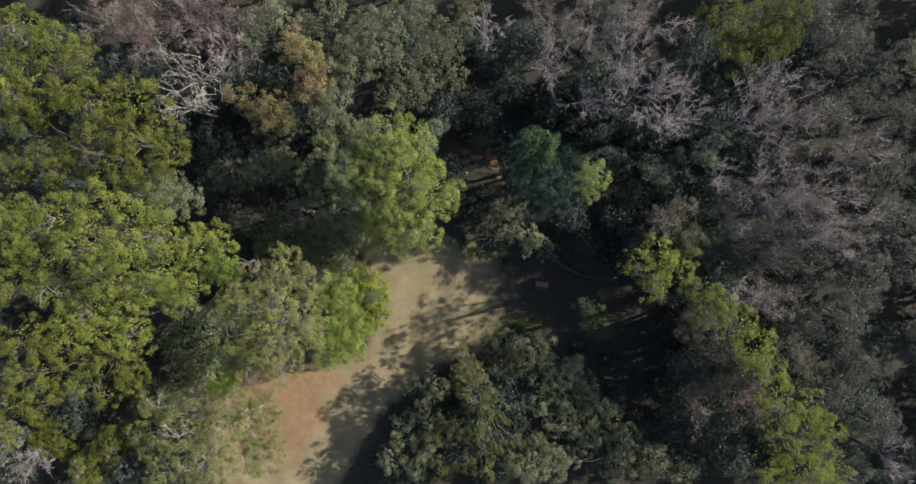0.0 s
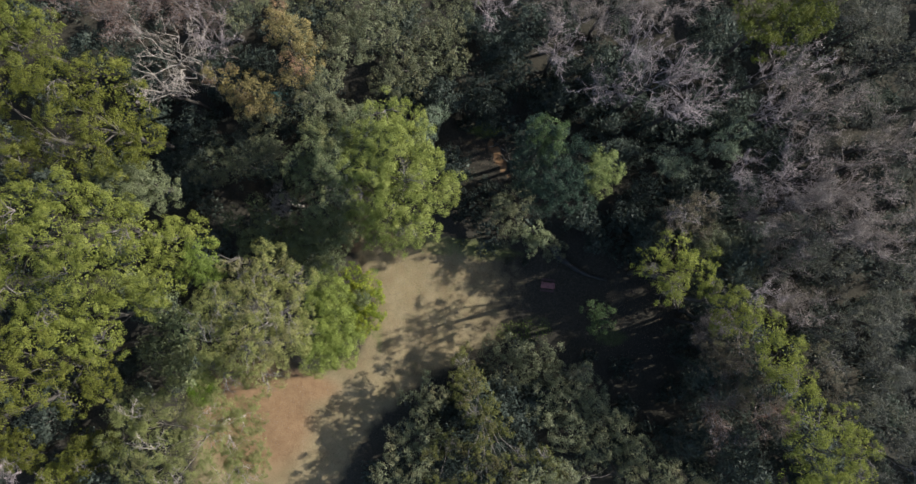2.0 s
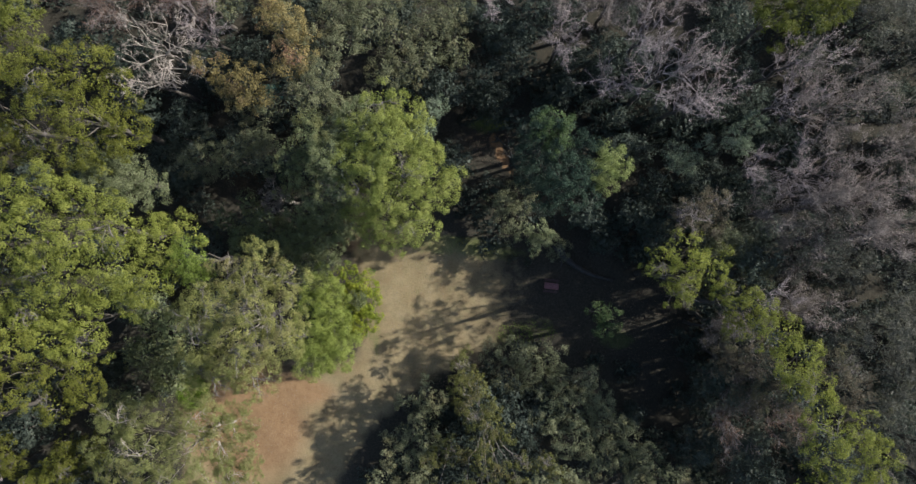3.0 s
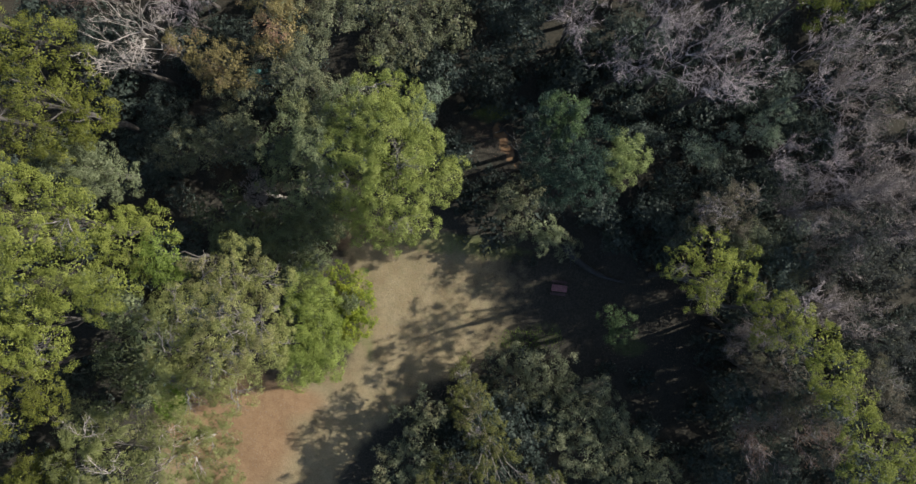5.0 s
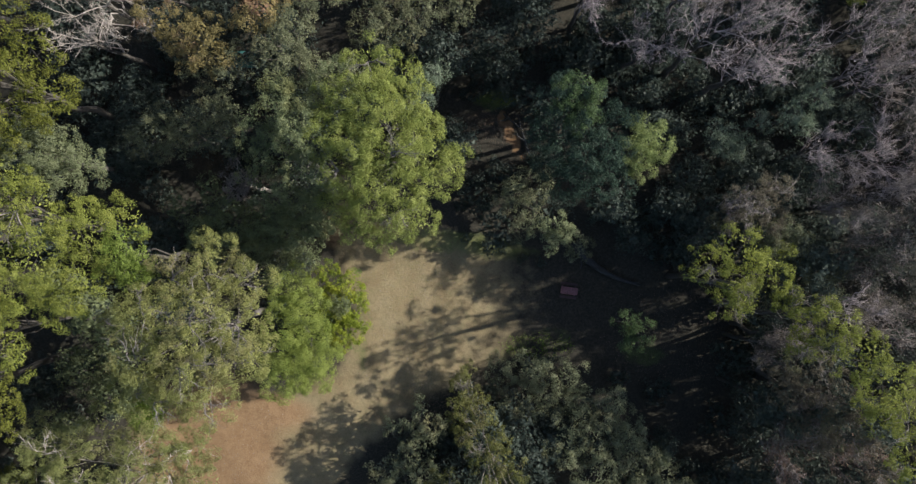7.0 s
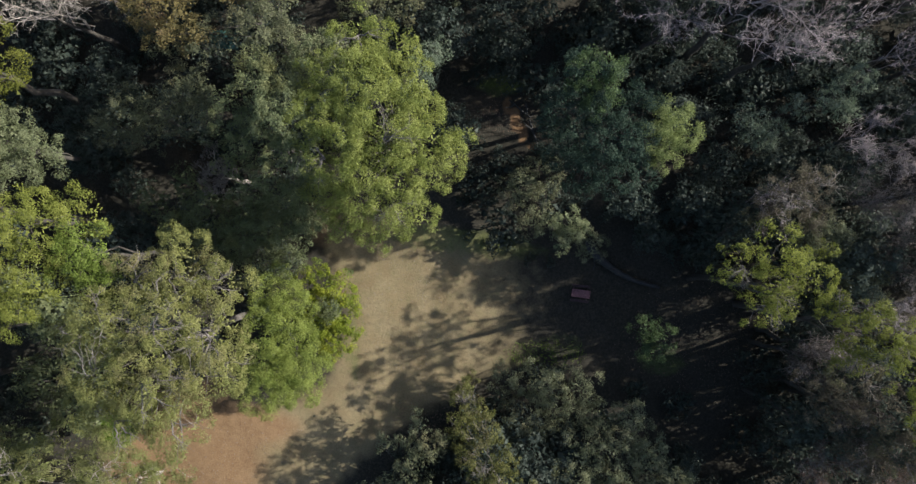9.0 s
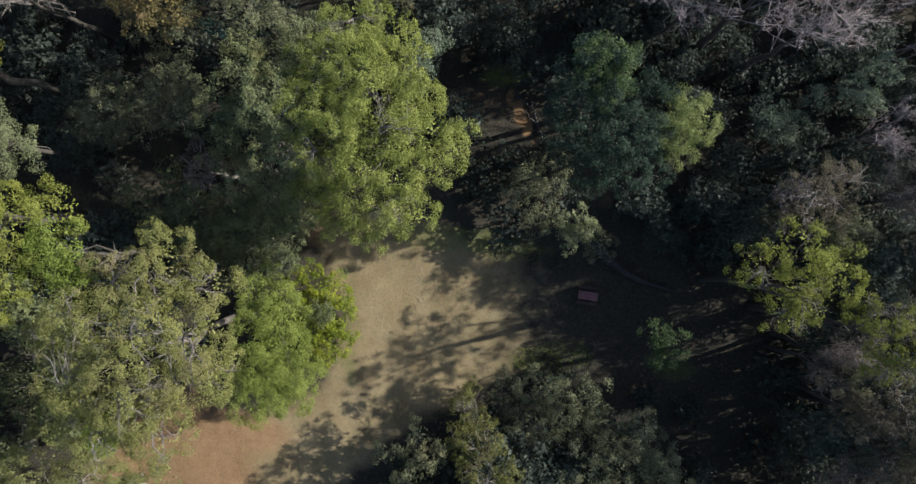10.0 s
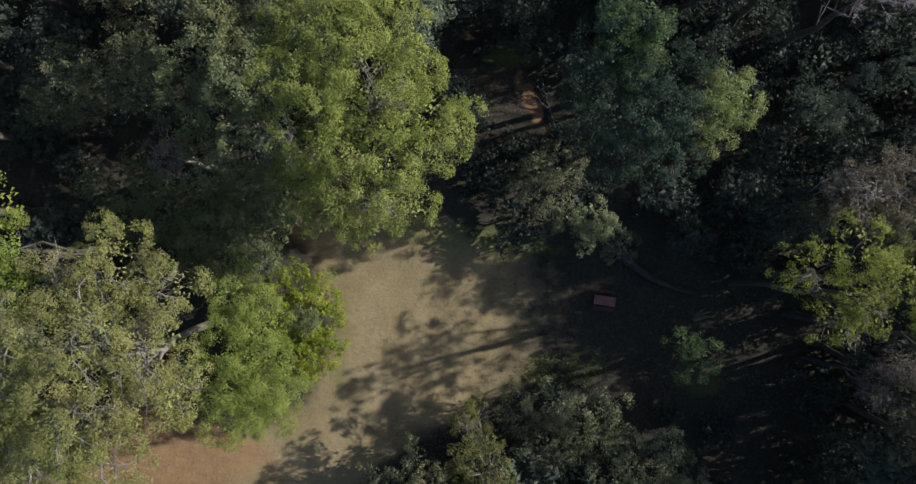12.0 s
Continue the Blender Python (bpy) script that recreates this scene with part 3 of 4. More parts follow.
grow("pine", -35.3, -8.1, [(-3.4, 1.6, 16.3, 2.4), (0.2, 1.8, 16.2, 2.6), (3.2, 2.7, 15.6, 2.3), (5.6, 2.5, 15.0, 2.0), (-2.2, -1.6, 15.2, 2.6), (0.5, -1.7, 15.0,
     2.4), (-5.2, -0.8, 16.3, 2.3)])
grow("shadepine", -39.5, -13.1, [(-4.5, 3.3, 18.2, 2.7), (-1.2, 2.7, 18.2, 2.6), (0.8, 0.5, 16.2, 2.6), (3.9, 0.3, 15.3, 2.3), (-3.3, -0.2, 18.2, 2.6), (-1.6, -1.9,
     16.3, 2.4), (1.5, -3.0, 14.3, 2.2), (4.4, -1.7, 14.4, 2.0)])
grow("shadepine", -45.8, -17.9, [(-0.1, 1.3, 17.2, 2.7), (1.4, 0.4, 16.4, 1.9), (-1.3, -1.7, 16.4, 2.0)])
grow("lime", -24.4, -2.6, [(0.2, 0.9, 16.6, 1.8), (0.7, -0.6, 15.8, 1.4), (-1.2, -0.2, 15.8, 1.5), (-0.2, -1.3, 15.0, 1.3)])
grow("greypine", -19.0, -7.9, [(-2.0, 4.0, 15.6, 2.2), (0.5, 4.8, 16.0, 2.5), (2.9, 3.8, 15.4, 2.1), (-3.4, 1.6, 16.6, 2.4), (0.3, 1.4, 17.3, 2.7), (2.8, 1.2, 16.4,
     2.5), (-4.2, -1.9, 16.0, 2.4), (-0.5, -2.0, 17.0, 2.6), (2.3, -1.9, 16.0, 2.4), (-3.2, -5.0, 15.2, 2.3), (0.3, -5.1, 15.0, 2.2), (3.4, -1.4, 13.9, 1.8), (-5.2, -4.2, 14.8, 2.0), (-5.6, 0.4, 15.2, 2.0)])
grow("bush", -14.0, -9.1, [(-0.4, 3.8, 8.2, 2.2), (0.5, 2.6, 7.9, 2.2), (-0.0, 1.0, 8.6, 2.5), (1.3, -0.9, 7.9, 2.3), (0.8, -2.9, 7.3, 2.4), (-1.5, -3.9, 7.2, 2.2), (-1.2, -1.6, 7.9, 2.3), (-1.6, -4.2, 3.4, 2.2), (0.9, -3.4, 3.4, 2.2), (1.4, 0.2, 3.6, 2.2)])
grow("vine", -11.2, -7.3, [(-1.5, 2.8, 3.7, 1.6), (0.4, 1.9, 4.2, 1.9), (1.1, 0.1, 4.3, 1.8), (0.7, -1.7, 3.9, 1.7), (-0.6, -0.1, 4.7, 1.8), (-0.2, -3.0, 3.2, 1.4)])
grow("paletree", -27.9, -22.2, [(4.9, 2.9, 7.3, 2.2), (5.2, -0.3, 7.3, 2.2), (4.5, -3.4, 7.3, 2.3), (2.4, 3.2, 8.4, 2.1), (-6.4, 3.4, 9.2, 2.6), (-3.0, 4.1, 9.2,
     2.7), (0.5, 3.3, 8.7, 2.6), (-7.8, -0.0, 9.2, 2.6), (-3.3, 0.3, 10.2, 2.8), (0.6, -0.2, 9.7, 2.7), (3.5, 1.1, 8.4, 2.1), (-5.8, -4.1, 9.2, 2.7), (-1.5, -3.9,
     9.6, 2.8), (2.2, -3.6, 8.7, 2.6), (4.0, -2.5, 7.9, 1.9)])
grow("greentree", -5.7, 5.3, [(-1.3, 7.0, 15.2, 2.0), (0.6, 6.1, 15.5, 2.0), (-1.6, 4.6, 15.9, 2.1), (1.7, 4.1, 15.6, 1.8), (-0.2, 2.7, 16.4, 2.3), (2.2, 1.9, 15.5, 2.0), (-1.8, 0.8, 16.2, 2.2), (0.6, 0.1, 16.4, 2.3), (2.8, 0.2, 15.3, 1.9), (4.4, -0.4, 14.9, 1.4), (-1.1, -1.6, 15.7, 2.1), (1.1, -2.1, 15.4, 2.1), (3.3, -1.8, 14.7, 1.5), (-1.3, -3.7, 14.6, 1.6), (1.0, -3.9, 14.6, 1.7), (-2.4, -5.3, 12.8, 1.3), (-0.3, -5.8, 12.6, 1.3), (2.2, -4.6, 13.4, 1.5), (5.1, 0.5, 14.2, 1.1), (-3.7, 4.1, 15.2, 2.0), (-3.8, 1.4, 15.4, 2.1), (-3.4, -1.0, 15.0, 2.0), (-3.9, -3.2, 13.1, 1.6)])
grow("blueoak", -13.7, 6.1, [(1.7, 3.5, 14.4, 2.1), (1.7, 0.8, 14.9, 2.2), (2.0, -1.6, 13.8, 2.2), (-0.6, 2.8, 13.8, 1.9), (-1.0, 0.1, 12.8, 2.1), (-0.5, -2.7, 11.9, 2.0), (2.5, -4.1, 12.0, 1.9), (-3.1, 1.5, 12.6, 1.8), (-3.3, -1.2, 10.5, 1.8), (0.0, -4.8, 10.5, 1.9), (-2.8, -4.4, 9.5, 1.8), (3.7, 5.3, 15.2, 1.7), (-0.3, 4.8, 14.3, 1.5)])
grow("blueoak", -17.5, -1.1, [(-2.7, 1.4, 6.3, 2.4), (0.2, 0.3, 6.8, 2.3), (3.2, 0.7, 7.3, 2.2), (5.3, 2.1, 7.5, 1.7), (-6.2, 0.3, 5.3, 2.2), (-3.0, -1.4, 5.3, 2.2),
     (0.3, -1.9, 5.3, 2.2), (2.9, -1.4, 4.4, 1.9)])
grow("shade", -20.9, 0.8, [(-0.2, 1.1, 6.0, 1.9), (-2.5, -0.8, 6.0, 1.9), (3.2, -1.0, 7.0, 1.9), (-4.9, 1.1, 5.1, 1.7), (-2.3, 2.7, 5.2, 1.5), (6.0, -1.4, 8.0, 1.8), (0.7, -1.7, 6.5, 1.8)])
grow("oak", -23.8, 8.4, [(-1.8, -1.3, 7.0, 1.8), (-1.9, 0.6, 8.5, 1.9), (1.0, 0.1, 9.0, 1.9), (3.6, 1.9, 10.5, 1.9), (4.2, -0.7, 10.0, 1.8), (-5.1, -0.8, 6.6, 1.7)])
grow("blueoak", -14.6, 0.1, [(2.2, 0.1, 10.0, 1.5), (0.4, -0.4, 10.1, 1.6), (-1.1, 0.2, 9.6, 1.6), (-2.7, -0.9, 8.7, 1.5), (1.2, 1.0, 10.2, 1.5)])
grow("rust", -21.2, 14.3, [(-2.5, 1.5, 14.0, 1.7), (-0.8, 0.6, 14.5, 1.8), (1.3, 0.1, 14.9, 1.9), (2.2, -1.1, 14.0, 1.5), (-0.3, -1.1, 13.5, 1.6)])
grow("rust", -16.2, 18.9, [(-1.9, 3.3, 14.6, 1.4), (-1.2, 1.7, 15.4, 1.9), (0.3, 0.3, 15.4, 1.9), (1.1, -2.0, 15.4, 2.1), (-0.3, -3.0, 14.5, 1.5), (1.9, -0.4, 14.6,
     1.4)])
grow("oak", -15.7, 15.4, [(0.5, 3.6, 15.0, 1.8), (2.5, 0.0, 14.3, 2.4), (3.9, 2.8, 13.4, 2.1), (-2.7, -2.4, 12.4, 1.9), (1.5, -1.8, 13.9, 2.1), (-5.7, -2.2, 11.4, 1.9)])
grow("oak", -10.4, 22.9, [(-3.5, 2.1, 12.3, 2.4), (0.2, 0.6, 12.7, 2.7), (3.0, 1.4, 12.3, 2.4), (-1.5, -1.8, 12.3, 2.3), (1.8, -2.3, 12.8, 2.4)])
grow("oak", -4.9, 18.4, [(-1.2, 0.7, 12.3, 2.3), (0.1, -1.6, 11.3, 2.2), (2.0, 3.0, 11.3, 2.5), (-2.6, -2.0, 11.4, 1.9), (1.7, -0.1, 10.5, 1.8)])
grow("oak", -1.1, 23.8, [(-3.1, 1.8, 12.3, 2.4), (0.1, -0.1, 10.3, 2.4), (0.8, -4.2, 8.4, 2.1), (2.1, 2.6, 10.3, 2.2)])
grow("oak", -20.2, 24.3, [(0.1, 1.0, 11.3, 2.2), (-2.9, -0.6, 10.4, 2.1), (2.8, -0.3, 11.4, 2.0)])
# One crown: lit rim and shaded body are set apart by leaf colour.
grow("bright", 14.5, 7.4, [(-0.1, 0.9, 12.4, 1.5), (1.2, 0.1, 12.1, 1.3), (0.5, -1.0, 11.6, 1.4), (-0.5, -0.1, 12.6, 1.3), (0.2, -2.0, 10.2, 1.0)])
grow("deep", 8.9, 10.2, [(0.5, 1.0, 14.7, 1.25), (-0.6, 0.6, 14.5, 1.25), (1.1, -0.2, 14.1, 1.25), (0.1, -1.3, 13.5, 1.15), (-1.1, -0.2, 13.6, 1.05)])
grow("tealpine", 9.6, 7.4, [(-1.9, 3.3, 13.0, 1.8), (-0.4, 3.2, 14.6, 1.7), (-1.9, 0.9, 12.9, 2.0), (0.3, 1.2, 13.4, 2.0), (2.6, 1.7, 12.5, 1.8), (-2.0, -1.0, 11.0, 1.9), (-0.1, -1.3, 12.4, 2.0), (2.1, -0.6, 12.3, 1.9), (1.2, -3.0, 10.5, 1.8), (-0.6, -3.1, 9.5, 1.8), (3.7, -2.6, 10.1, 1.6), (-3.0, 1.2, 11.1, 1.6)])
grow("darkpine", 30.3, 21.4, [(-3.4, 0.6, 18.3, 2.4), (-0.4, 1.2, 18.3, 2.5), (2.5, 1.8, 18.3, 2.4), (-2.4, -2.0, 17.4, 2.1), (0.6, -1.7, 17.4, 2.1), (3.0, 0.1,
     17.4, 2.0)])
grow("airypine", 22.5, -2.6, [(-2.4, 0.3, 11.5, 1.8), (-0.7, 1.6, 13.4, 2.0), (0.5, -0.3, 14.4, 2.1), (-0.4, -2.4, 11.4, 1.9), (3.0, 0.8, 11.6, 1.5)])
grow("airypine", 25.6, -6.3, [(-1.3, 1.2, 15.5, 1.5), (0.0, 0.8, 16.5, 1.8), (1.2, -0.5, 17.0, 1.7), (0.1, -1.4, 15.5, 1.6)])
grow("airypine", 30.1, -10.9, [(-2.6, 4.3, 17.1, 1.5), (-1.5, 2.6, 17.4, 2.0), (-0.1, 0.7, 17.8, 2.2), (1.3, -2.0, 17.4, 2.1), (0.4, -2.0, 16.5, 1.8), (2.5, -3.7,
     17.0, 1.7)])
grow("greyairy", 27.9, -12.7, [(-0.4, 2.6, 13.4, 1.8), (0.9, 0.6, 14.9, 1.9), (1.5, -2.3, 14.9, 1.9), (-0.9, -0.1, 12.4, 1.9), (0.5, -2.5, 12.9, 1.9), (-1.5, 1.8,
     11.5, 1.6)])
grow("greyairy", 34.4, -14.4, [(0.6, 2.8, 14.9, 1.9), (2.1, 0.2, 14.5, 1.8), (-2.6, -3.0, 14.5, 1.8)])
grow("airypine", 35.0, -20.5, [(-2.7, 3.6, 18.3, 2.5), (0.5, 3.5, 17.8, 2.4), (-1.6, 0.4, 17.2, 2.5), (2.0, 1.0, 17.3, 2.4), (-2.9, -2.4, 16.3, 2.4), (0.2, -2.7,
     17.2, 2.7), (4.5, -3.4, 15.3, 2.3)])
grow("youngpine", 8.6, 0.1, [(0.1, 0.9, 5.7, 1.1), (1.2, -0.2, 5.2, 1.1), (-0.1, -0.9, 4.7, 1.1), (-1.2, 0.2, 4.2, 1.0)])
grow("airypine", 21.2, -4.0, [(-0.7, 0.1, 15.6, 1.2), (0.1, -0.5, 16.1, 1.3), (0.7, 0.4, 15.2, 1.1)])
grow("tallpine", 2.8, -19.7, [(-2.2, 5.8, 3.8, 1.4), (-1.2, 4.2, 4.6, 1.7), (-1.6, 2.2, 5.0, 1.8), (0.0, 0.8, 5.0, 1.9), (-0.6, -3.0, 5.0, 1.9), (-2.0, 6.9, 5.2, 1.0), (-2.3, 5.7, 6.6, 1.3), (-1.1, 5.2, 7.6, 1.2), (-2.7, 4.0, 7.6, 1.3), (-0.6, 4.0, 9.1, 1.4), (-1.7, 2.6, 9.1,
     1.4), (0.5, 2.2, 9.6, 1.3), (-0.9, 1.0, 9.6, 1.4), (0.7, 0.5, 10.1, 1.3), (2.2, -0.3, 10.1, 1.2), (0.3, -1.1, 9.6, 1.2), (-0.3, -3.6, 9.5, 1.5), (1.7, -4.4,
     9.6, 1.4), (3.8, -3.5, 9.1, 1.2), (-1.7, -6.2, 8.5, 1.5), (3.7, -6.1, 9.5, 1.5), (0.4, -6.8, 9.5, 1.5)])
grow("tallpine", -1.4, -24.1, [(0.2, 1.7, 7.6, 1.4), (-1.4, 0.5, 7.1, 1.3), (-0.6, -3.0, 8.5, 1.5), (1.8, 0.8, 7.1, 1.3)])
grow("tallpine", 10.0, -25.2, [(-0.7, 1.8, 8.6, 1.4), (0.4, 0.1, 8.5, 1.5), (2.1, -0.6, 8.6, 1.2), (-1.7, -1.3, 8.6, 1.4)])
# Added below the pine to fill out its cast shadow.
grow("dark", 4.3, -21.7, [(-1.4, 4.4, 5.8, 2.2), (0.4, 2.0, 6.3, 2.4), (-2.1, 1.9, 5.8, 2.2), (1.8, 3.7, 5.8, 2.2), (0.5, 5.3, 4.9, 1.9), (3.2, 1.3, 6.3, 2.4),
     (-3.9, -0.4, 5.3, 2.2), (-0.3, -2.4, 5.7, 2.5), (2.6, -1.7, 5.8, 2.4), (-4.6, -4.4, 5.2, 2.6), (-0.3, -6.0, 5.7, 2.7), (4.0, -3.8, 5.7, 2.5)])
grow("oak", 7.8, -14.3, [(-3.7, 1.6, 3.5, 1.8), (-0.8, 1.3, 3.9, 2.1), (2.6, 0.9, 3.4, 2.0), (0.6, -0.8, 4.4, 2.1), (-2.3, -1.5, 4.4, 2.1), (3.6, -1.6, 3.9, 2.0)])
grow("oak", 14.3, -19.3, [(0.2, 3.4, 5.4, 2.1), (-1.8, 1.1, 6.3, 2.4), (1.1, 1.0, 5.9, 2.1), (-4.6, 0.4, 6.3, 2.4), (-2.0, -2.2, 7.3, 2.5), (2.4, -1.0, 6.3, 2.2),
     (4.7, -2.6, 5.8, 2.2)])
grow("oak", 17.6, -25.6, [(-1.8, 2.0, 7.2, 2.6), (2.7, 1.7, 6.3, 2.2), (1.7, -1.5, 7.2, 2.6), (5.4, -0.3, 6.8, 2.3), (8.1, -1.5, 7.2, 2.6), (-6.3, -0.0, 9.2, 2.6),
     (-9.8, -0.4, 10.2, 2.7)])
grow("oak", -4.9, -21.8, [(1.7, 5.4, 4.7, 1.1), (0.4, 4.0, 4.7, 1.0), (-1.3, 3.3, 4.2, 1.0), (1.4, 1.7, 4.5, 1.6), (-0.1, 0.3, 5.0, 1.8), (2.7, 3.6, 4.6, 1.3),
     (-1.6, -2.5, 4.9, 1.9), (1.7, -0.7, 4.9, 1.9), (1.3, -3.4, 5.4, 1.9), (-3.3, -5.2, 5.4, 2.1), (-0.1, -5.6, 5.4, 2.1), (-2.8, -0.9, 4.1, 1.3)])
grow("shrub", 16.2, -9.0, [(-0.5, 1.0, 4.6, 1.3), (0.5, -0.1, 5.2, 1.4), (-0.0, -0.9, 4.2, 1.1)])
grow("sage", 24.5, 8.9, [(-1.6, 0.1, 7.2, 1.4), (0.2, -0.5, 7.0, 1.3), (1.8, 1.2, 7.4, 1.3), (-0.3, -1.2, 6.4, 1.2)])
grow("sage", 29.4, 10.8, [(-0.9, -0.3, 8.6, 1.5), (1.1, 1.3, 8.6, 1.3), (0.3, -1.0, 7.6, 1.3)])
grow("dry", -19.1, 4.0, [(0.0, 1.1, 9.3, 0.9), (0.8, -0.0, 8.9, 0.9), (-0.8, -0.0, 8.8, 0.8), (-0.0, -1.0, 8.4, 0.8)])
grow("blueoak", -10.8, -6.6, [(0.0, 0.0, 6.6, 1.0), (0.3, -0.7, 6.2, 0.8)], label="small grey-green shrub rising through yellow vines")
grow("olive", 34.4, 0.0, [(-1.6, 0.9, 12.4, 2.2), (0.5, -0.4, 13.3, 2.3), (-0.4, -2.4, 11.3, 2.2), (1.4, 1.9, 13.4, 2.0)])
grow("sage", -3.3, 12.0, [(0.0, -0.2, 11.1, 1.5), (-0.9, -1.4, 9.5, 1.7), (0.9, 1.6, 9.1, 1.4)])
grow("greyairy", 23.9, 2.3, [(-0.9, 0.5, 12.4, 2.0), (0.8, -1.0, 11.4, 1.9), (1.5, 1.2, 11.5, 1.8), (-1.4, -0.6, 10.6, 1.5)])
grow("oak", -11.4, 12.8, [(-0.7, 0.5, 11.9, 2.0), (0.4, -1.1, 11.4, 1.9), (2.0, 0.3, 11.6, 1.5), (-1.7, 0.3, 11.5, 1.8)])
grow("oak", 7.4, 2.1, [(-1.1, -0.9, 3.5, 1.8), (-2.5, 1.6, 2.9, 2.0), (3.9, -3.4, 2.7, 1.7), (-0.3, 2.7, 3.5, 1.8)])
grow("oak", 26.9, -0.4, [(-0.3, 0.7, 10.9, 1.9), (1.3, -0.4, 10.4, 1.9), (-1.0, -0.3, 10.6, 1.5)])
grow("oak", 29.2, -3.0, [(-0.5, 1.9, 8.3, 2.3), (1.6, -0.2, 8.3, 2.3), (-1.1, -1.7, 6.4, 2.0)])
for x, y, h, r in [(-28.8, 18.2, 15.7, 6.0), (-30.7, 15.8, 15.0, 3.8)]:
    bare(x, y, h, r, bold=True)
for x, y, h, r in [(-25.4, 20.9, 14.0, 3.5), (3.0, 24.5, 14.0, 3.5), (19.4, 15.7, 20.0, 5.7), (18.2, 19.6, 18.0, 3.6), (22.5, 13.6, 19.0, 4.4), (10.4, 19.9, 14.5,
     4.2), (15.0, 15.6, 14.5, 4.0), (32.4, 17.2, 18.0, 3.9), (32.3, 14.0, 16.0, 3.4), (30.5, 7.5, 13.0, 3.9), (34.6, 6.7, 14.0, 4.5), (23.3, 2.6, 13.0, 2.8), (30.7,
     -5.4, 16.0, 2.2), (48.8, -24.3, 14.0, 3.5), (-49.2, -25.7, 12.0, 2.7)]:
    bare(x, y, h, r)
for x, y, h, r in [(-35.4, 23.5, 14.0, 4.5), (-31.2, 25.7, 14.0, 5.2), (-26.7, 24.8, 14.0, 4.8), (-39.6, 25.4, 14.0, 3.9), (27.7, -18.4, 12.0, 3.7), (32.6, -17.8,
     14.0, 2.5)]:
    bare(x, y, h, r, True, "leafless tree with reddish-brown twigs and dry leaves", leaf="redbrown")
for x, y, h, r in [(15.9, 24.8, 14.0, 4.8), (21.3, 24.4, 15.0, 4.4), (10.9, 24.5, 13.0, 4.3), (36.0, 13.2, 17.0, 4.9), (35.4, 3.4, 16.0, 5.3), (38.5, 5.1, 18.0,
     5.1), (40.3, 0.8, 18.0, 4.8), (31.8, 2.9, 13.0, 3.9), (27.0, -9.7, 12.0, 2.7), (35.2, -6.8, 14.0, 3.2), (44.2, 10.4, 15.0, 4.4), (34.3, -1.7, 12.0, 3.7), (27.6,
     -8.6, 13.0, 2.0), (29.4, -13.6, 14.0, 2.3)]:
    bare(x, y, h, r, True)
for i, (x, y, h, r) in enumerate([(43.0, 22.8, 14.0, 2.8), (47.5, 24.8, 14.0, 3.0), (41.0, 25.2, 13.0, 2.6), (47.6, 19.3, 13.0, 2.9), (43.6, 18.6, 13.0, 2.8), (49.9, 14.7, 13.0,
     3.0), (48.9, 9.4, 13.0, 3.0), (42.3, 11.1, 11.0, 2.6), (49.4, 2.2, 14.0, 3.0), (46.2, -3.0, 14.0, 2.8), (42.3, -4.3, 13.0, 2.8), (39.7, -1.7, 12.0, 2.7), (43.0,
     -8.8, 14.0, 3.0), (48.1, -8.1, 14.0, 3.0), (39.7, -9.6, 13.0, 2.6), (44.9, -13.3, 14.0, 3.0), (49.4, -15.2, 14.0, 3.1), (43.0, -17.4, 13.0, 2.8), (46.8, -20.4,
     14.0, 3.0), (44.3, -24.6, 13.0, 2.9)]):
    grow("olive", x, y, lobes_for(h - 5.0 * (i % 3 == 1), r * 1.08, random))
for i, (x, y, h, r) in enumerate([(43.6, 14.6, 12.0, 2.7), (38.4, 20.2, 13.0, 2.4), (39.4, -13.2, 13.0, 2.5), (51.6, 20.9, 13.0, 2.8), (52.2, 7.5, 13.0, 2.9), (51.8, -2.7, 13.0,
     2.9), (52.0, -11.5, 13.0, 2.8), (51.6, -21.7, 13.0, 2.9), (45.6, 27.5, 13.0, 2.8), (40.0, 27.9, 13.0, 2.5), (48.6, -27.3, 13.0, 2.8), (18.4, 28.2, 12.0, 2.5),
     (-5.7, 27.4, 11.0, 2.3)]):
    grow("olive", x, y, lobes_for(h - 5.0 * (i % 3 == 1), r * 1.08, random))
# Dark understorey; many are added to block low sun and darken gaps.
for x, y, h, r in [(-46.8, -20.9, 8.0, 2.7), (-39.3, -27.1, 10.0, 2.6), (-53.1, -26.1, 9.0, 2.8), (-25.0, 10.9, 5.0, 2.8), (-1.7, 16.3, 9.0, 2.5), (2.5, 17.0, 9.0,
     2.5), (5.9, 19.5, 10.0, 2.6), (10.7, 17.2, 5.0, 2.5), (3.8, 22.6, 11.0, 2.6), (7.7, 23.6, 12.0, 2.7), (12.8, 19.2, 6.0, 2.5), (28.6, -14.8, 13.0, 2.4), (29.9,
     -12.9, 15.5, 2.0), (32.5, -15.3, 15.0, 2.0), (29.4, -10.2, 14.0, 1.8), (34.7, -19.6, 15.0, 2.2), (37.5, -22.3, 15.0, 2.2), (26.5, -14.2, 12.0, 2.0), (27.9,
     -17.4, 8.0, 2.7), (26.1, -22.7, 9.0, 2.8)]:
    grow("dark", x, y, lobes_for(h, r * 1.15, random))
